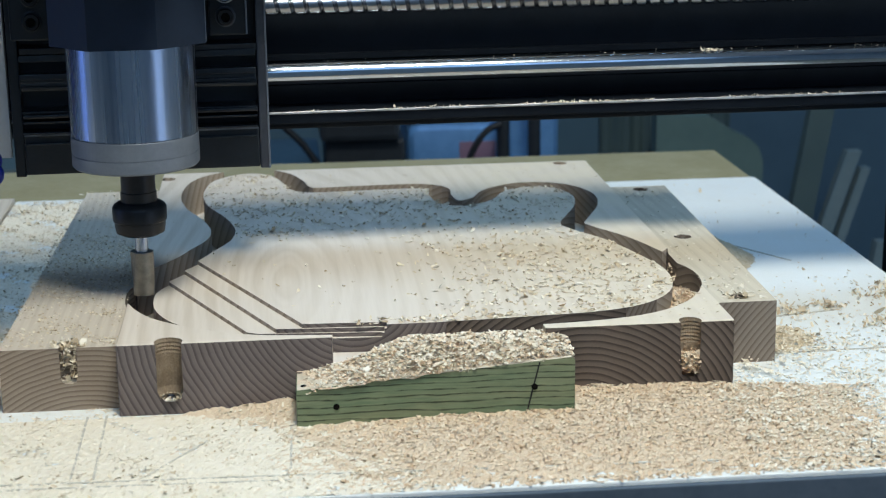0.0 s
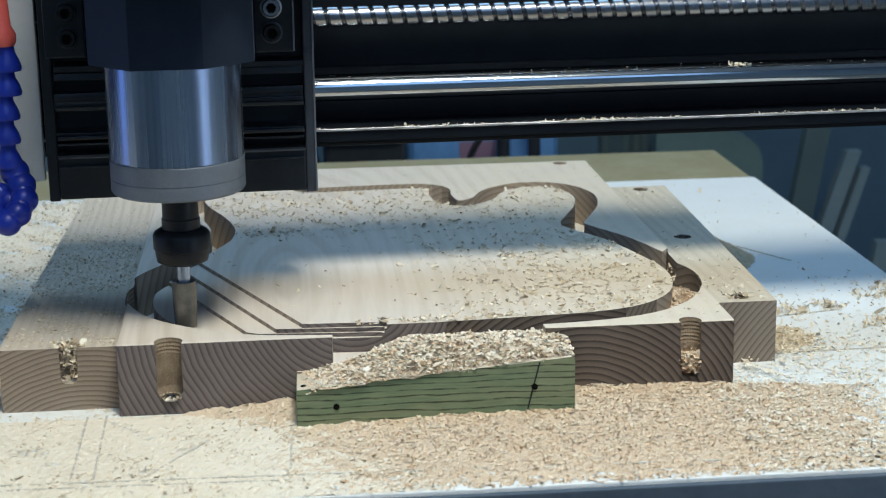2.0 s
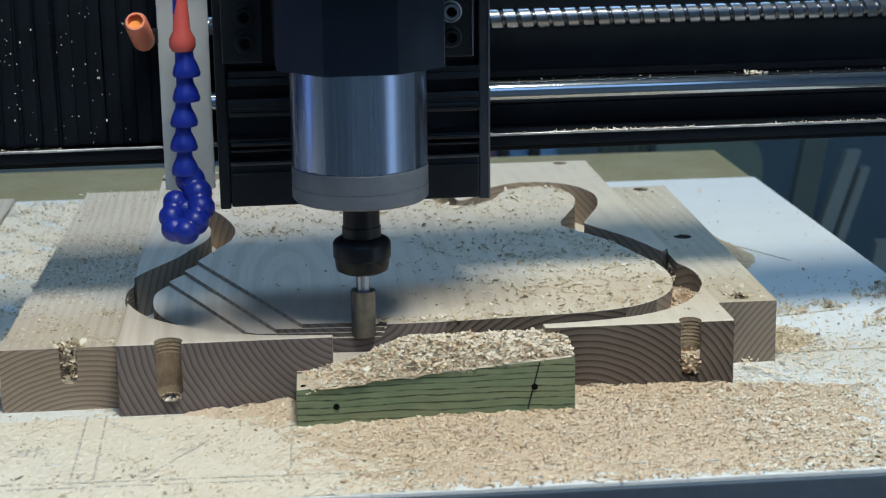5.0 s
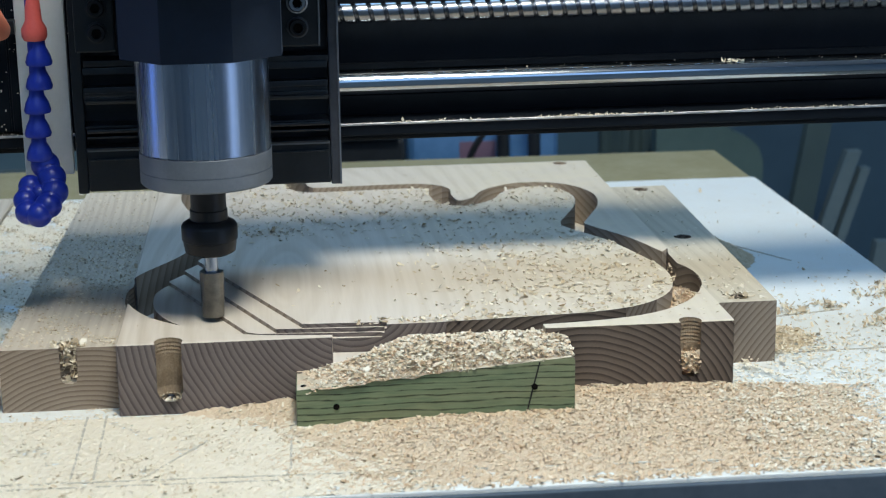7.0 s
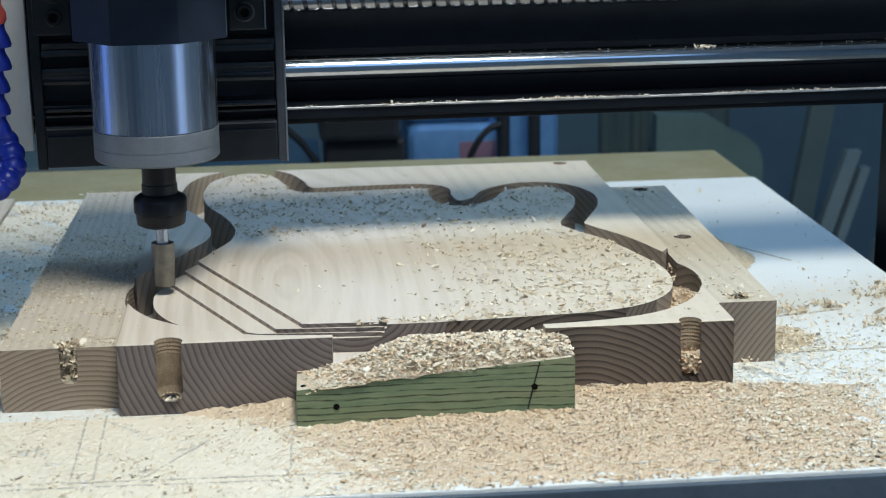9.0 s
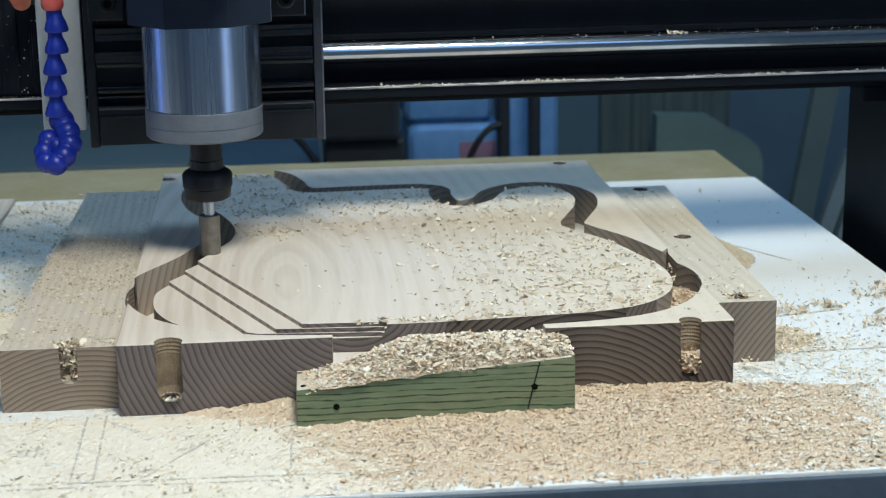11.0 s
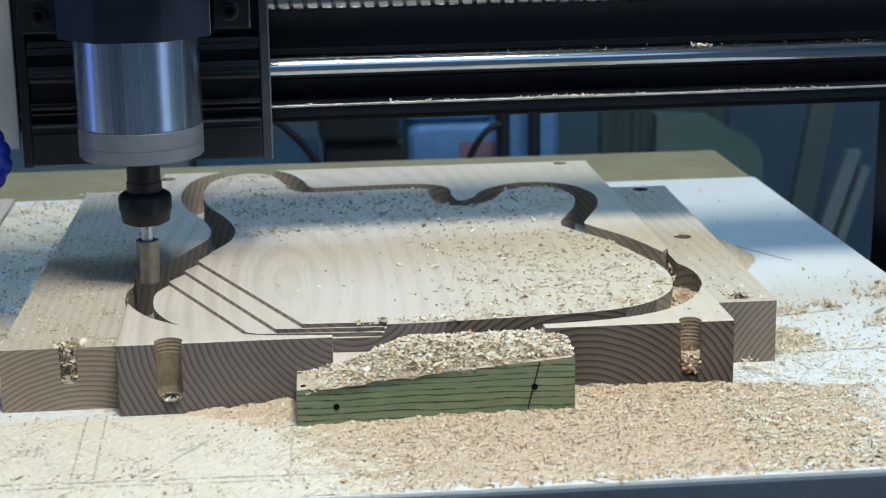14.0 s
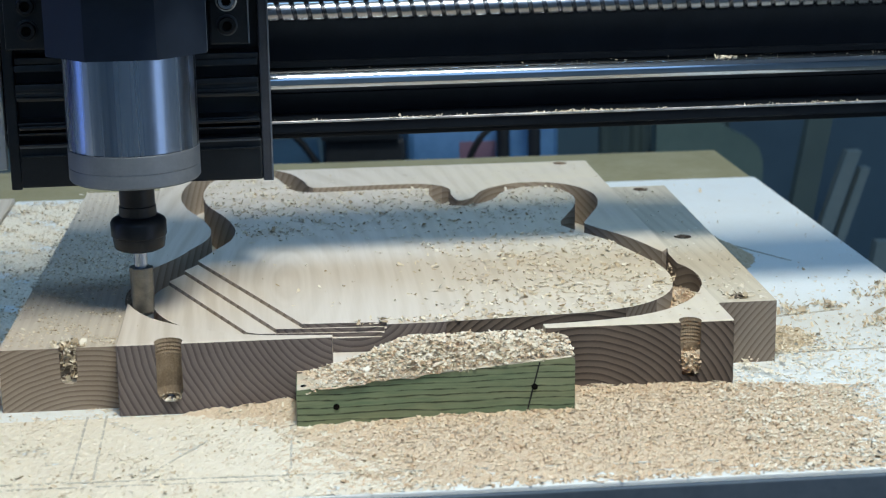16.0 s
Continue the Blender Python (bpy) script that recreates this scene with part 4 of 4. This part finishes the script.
for cx, cy, cr in ((0.507, 0.186, 0.020), (0.528, 0.205, 0.014), (0.470, 0.160, 0.014), (0.495, 0.120, 0.018), (0.440, 0.150, 0.012), (0.520, 0.150, 0.015)):
    chips("wood_chips", 230, cx - cr, min(cx + cr, 0.536), cy - cr, cy + cr, 0.0, lambda x, y: np.exp(-((x - cx) ** 2 + (y - cy) ** 2) / (0.5 * cr * cr)), 0.0033, M_chip_mixed, "small clump of wood chips on the white board", 0.6)
chips("wood_chips", 3600, 0.38, 0.535, 0.06, 0.56, 0.0, lambda x, y: off_things(x, y) * (0.03 + 0.9 * (1 - fade(y, 0.10, 0.26)) * (0.3 + 0.7 * patches(x, y, 50))), 0.0026, M_chip_mixed, "wood chips on the white board beside the blank")
chips("wood_chips", 3600, 0.07, 0.53, -0.1328, -0.110, 0.0, lambda x, y: (0.5 - 0.35 * fade(x, 0.36, 0.48)) * fade(x, 0.08, 0.24), 0.0022, M_chip_peach, "peach wood chips along the edge of the board", 0.25)
chips("wood_chips", 9000, -0.139, -0.069, 0.0, 0.58, 0.0, lambda x, y: off_things(x, y) * (0.25 + 0.75 * patches(x, y, 90)), 0.0022, M_chip_mixed, "wood chips on the white board beside the brown block", 0.3)
chips("wood_chips", 9000, 0.101, 0.2565, -0.0335, 0.018, wedge_pile, lambda x, y: fade(x, 0.104, 0.160), 0.0022, M_chip_peach, "pale wood chips heaped on the green wedge", 0.24)
chips("wood_chips", 7500, 0.101, 0.2565, -0.0335, 0.018, wedge_pile, lambda x, y: fade(x, 0.104, 0.160), 0.0026, M_chip, "pale wood chips heaped on the green wedge", 0.24)
BX, BY = np.array([v[0] for v in BODY]), np.array([v[1] for v in BODY])


def in_body(x, y, margin=0.0):
    inside = np.zeros(len(x), bool)
    for (xa, ya), (xb, yb) in zip(BODY, BODY[1:] + BODY[:1]):
        if ya != yb:
            inside ^= ((ya > y) != (yb > y)) & (x < (xb - xa) * (y - ya) / (yb - ya) + xa)
    return inside


def clear_of_steps(x, y):
    return (y - 0.0268) * (0.1058 + 0.0008) + (x - 0.1058) * 0.2509 > 0.0004


def body_share(x, y):
    d = 0.62 * fade(x, 0.165, 0.26) * (1 - fade(y, 0.19, 0.27)) * (0.4 + 0.6 * patches(x, y, 75))
    d = np.maximum(d, 0.55 * fade(y, 0.22, 0.30) * (0.25 + 0.75 * patches(x, y, 85)))
    d = np.maximum(d, 0.9 * np.exp(-((x - 0.09) / 0.02) ** 2 - ((y - 0.255) / 0.012) ** 2))
    d = np.maximum(d, 0.9 * fade(x, 0.13, 0.17) * (1 - fade(y, 0.026, 0.036)))
    return in_body(x, y) * clear_of_steps(x, y) * np.maximum(d, 0.012)


chips("wood_chips", 24000, 0.03, 0.345, 0.02, 0.46, T, body_share, 0.0029, M_chip_mixed, "pale wood chips strewn on the guitar body", 0.35)
OX = [tuple(v) for v in OUTER]


def ring_share(x, y):
    inside = np.zeros(len(x), bool)
    for (xa, ya), (xb, yb) in zip(OX, OX[1:] + OX[:1]):
        if ya != yb:
            inside ^= ((ya > y) != (yb > y)) & (x < (xb - xa) * (y - ya) / (yb - ya) + xa)
    d = 0.05 + 0.5 * fade(x, 0.25, 0.34) * (1 - fade(y, 0.05, 0.2)) + 0.35 * fade(y, 0.40, 0.43) * patches(x, y, 80)
    return ~inside * d


chips("wood_chips", 3600, 0.003, 0.355, 0.004, 0.475, T, ring_share, 0.0020, M_chip_mixed, "wood chips on the rim of the blank", 0.25)
chips("wood_chips", 9500, -0.067, -0.002, 0.018, 0.44, 0.0375, lambda x, y: 0.12 + 0.5 * fade(y, 0.13, 0.16) * (1 - fade(y, 0.24, 0.30)) + 0.7 * patches(x, y, 70) * (1 - fade(y, 0.24, 0.36)), 0.0017, M_chip_mixed, "wood chips on the brown block", 0.3)
chips("wood_chips", 1500, 0.36, 0.396, 0.05, 0.375, 0.0391, lambda x, y: 0.12 + 0.6 * (1 - fade(y, 0.05, 0.18)) * patches(x, y, 70), 0.0024, M_chip, "wood chips on the pale block", 0.3)
chips("wood_chips", 2200, 0.325, 0.358, 0.055, 0.125, lambda x, y: 0.0335 - 9.0 * (x - 0.345) ** 2 - 6.0 * (y - 0.085) ** 2, lambda x, y: ~in_body(x, y) & (x < 0.355), 0.0028, M_chip_peach, "wood chips lying in the routed channel", 0.7)
chips("wood_chips", 500, 0.398, 0.450, 0.05, 0.12, lambda x, y: np.maximum(0, 0.0052 - 5.5 * (x - 0.408) ** 2 - 4.5 * (y - 0.085) ** 2), lambda x, y: 1.0 * (0.0056 - 5.5 * (x - 0.408) ** 2 - 4.5 * (y - 0.085) ** 2 > 0), 0.0026, M_chip_mixed, "wood chips on the dust drift", 0.4)
chips("wood_chips", 480, 0.325, 0.338, -0.0045, 0.008, lambda x, y: 0.0105 + 0.011 * np.abs(np.sin(x * 1500 + y * 900)), lambda x, y: 1.0 * (np.hypot(x - 0.3313, y - 0.0022) < 0.0062), 0.0030, M_chip_peach, "wood chips caught in the bore", 0.8)
chips("wood_chips", 160, 0.022, 0.0366, -0.0035, 0.010, lambda x, y: 0.0095 + 0 * x, lambda x, y: 1.0 * (np.hypot(x - 0.0293, y - 0.003) < 0.0070) * (np.hypot(x - 0.0293, y - 0.003) > 0.0052), 0.0018, M_chip_mixed, "wood chips caught in the bore", 0.8)
chips("wood_chips", 90, 0.362, 0.386, 0.043, 0.066, 0.0391, lambda x, y: 1.0 * (np.hypot(x - 0.3765, y - 0.060) < 0.009), 0.0034, M_chip_mixed, "splinters round a screw hole", 0.6)
chips("wood_chips", 150, -0.0345, -0.0232, 0.0156, 0.0205, lambda x, y: 0.0165 + 0.0195 * np.abs(np.sin(x * 2900 + y * 1700)), lambda x, y: 1.0 * (np.hypot(x + 0.0288, y - 0.017) < 0.0050), 0.0030, M_chip_mixed, "splinters packed in the bore of the brown block", 0.9)
chips("wood_chips", 70, -0.042, -0.016, 0.0155, 0.028, 0.0375, lambda x, y: 1.0 * (np.hypot(x + 0.0288, y - 0.018) < 0.010), 0.0036, M_chip_mixed, "splinters round the bore of the brown block", 0.9)

chips("wood_chips", 34, 0.350, 0.3645, 0.138, 0.162, lambda x, y: 0.025 + 0.008 * np.abs(np.sin(x * 2100 + y * 1300)), lambda x, y: 1.0 * (np.hypot(x - 0.3575, (y - 0.150) * 0.6) < 0.0072), 0.0034, M_chip_mixed, "splinters where the channel broke out", 0.5)
chips("dust", 1500, 0.06, 0.59, 0.0672, 0.0700, 0.1388, lambda x, y: 0.10 + 0.6 * np.exp(-((x - 0.305) / 0.03) ** 2) + 0.3 * patches(x, y, 50), 0.0016, M_chip, "pale dust on the lip", 0.6, parent=gantry)
chips("dust", 60, 0.388, 0.412, 0.082, 0.090, 0.1682, lambda x, y: 1.0 * (np.hypot(x - 0.401, (y - 0.086) * 2) < 0.008), 0.0024, M_chip, "clump of chips on the guide rod", 0.6, parent=gantry)
chips("dust", 400, 0.10, 0.59, 0.084, 0.092, 0.1688, lambda x, y: 0.12 + 0.25 * fade(x, 0.40, 0.58), 0.0010, M_chip, "pale dust on the guide rod", 0.4, parent=gantry)
chips("dust", 500, -0.62, -0.02, 0.0680, 0.0734, 0.1390, lambda x, y: 0.2 + 0.6 * patches(x, y, 50), 0.0012, M_chip, "pale dust on the lip", 0.4, parent=gantry)

specks = bmesh.new()
for i in range(260):
    x, z, r = random.uniform(-0.30, 0.01), random.uniform(0.141, 0.222), random.uniform(0.0002, 0.0008)
    box(x, x + r, 0.0726, 0.0733, z, z + r * random.uniform(0.6, 2.0), 0, specks)
tagged(part("dust_speck", specks, M_chip, gantry, "pale dust specks on the bellows"), kind="stuff")

# ---- motion ----
def motions():
    turn = pose(0, 0, 0, PITCH, 0, YAW)
    track = [(0.0, 0.0105, 0.1153),
             (0.5, 0.0100, 0.0994),
             (1.0, 0.0139, 0.0829),
             (1.5, 0.0223, 0.0671),
             (2.0, 0.0372, 0.0509),
             (2.5, 0.0454, 0.0393),
             (3.0, 0.0726, 0.0278),
             (3.5, 0.0982, 0.0222),
             (4.0, 0.1269, 0.0175),
             (4.2, 0.1383, 0.0163),
             (4.5, 0.1510, 0.0155),
             (4.8, 0.1480, 0.0165),
             (5.9, 0.0800, 0.0235),
             (6.2, 0.0660, 0.0410),
             (6.5, 0.0607, 0.0504),
             (7.0, 0.0535, 0.0667),
             (7.5, 0.0456, 0.0832),
             (8.0, 0.0382, 0.1005),
             (8.5, 0.0306, 0.1158),
             (9.0, 0.0229, 0.1320),
             (9.3, 0.0185, 0.1415),
             (9.7, 0.0165, 0.1500),
             (10.1, 0.0235, 0.1620),
             (10.8, 0.0450, 0.1950),
             (11.2, 0.0560, 0.2085),
             (11.5, 0.0560, 0.2095),
             (12.0, 0.0500, 0.2016),
             (12.5, 0.0402, 0.1862),
             (13.0, 0.0299, 0.1705),
             (13.5, 0.0205, 0.1548),
             (14.0, 0.0131, 0.1396),
             (14.5, 0.0077, 0.1256),
             (15.0, 0.0056, 0.1107),
             (15.5, 0.0070, 0.0962),
             (16.0, 0.0111, 0.0823)]
    walk(gantry, [(t, turn @ Matrix.Translation((0, y, 0))) for t, x, y in track])
    walk(carriage, [(t, turn @ Matrix.Translation((x, y, TOOL_Z + min(0.033 * (y - 0.028), 0.0037 - 0.016 * (y - 0.14))))) for t, x, y in track])


motions()
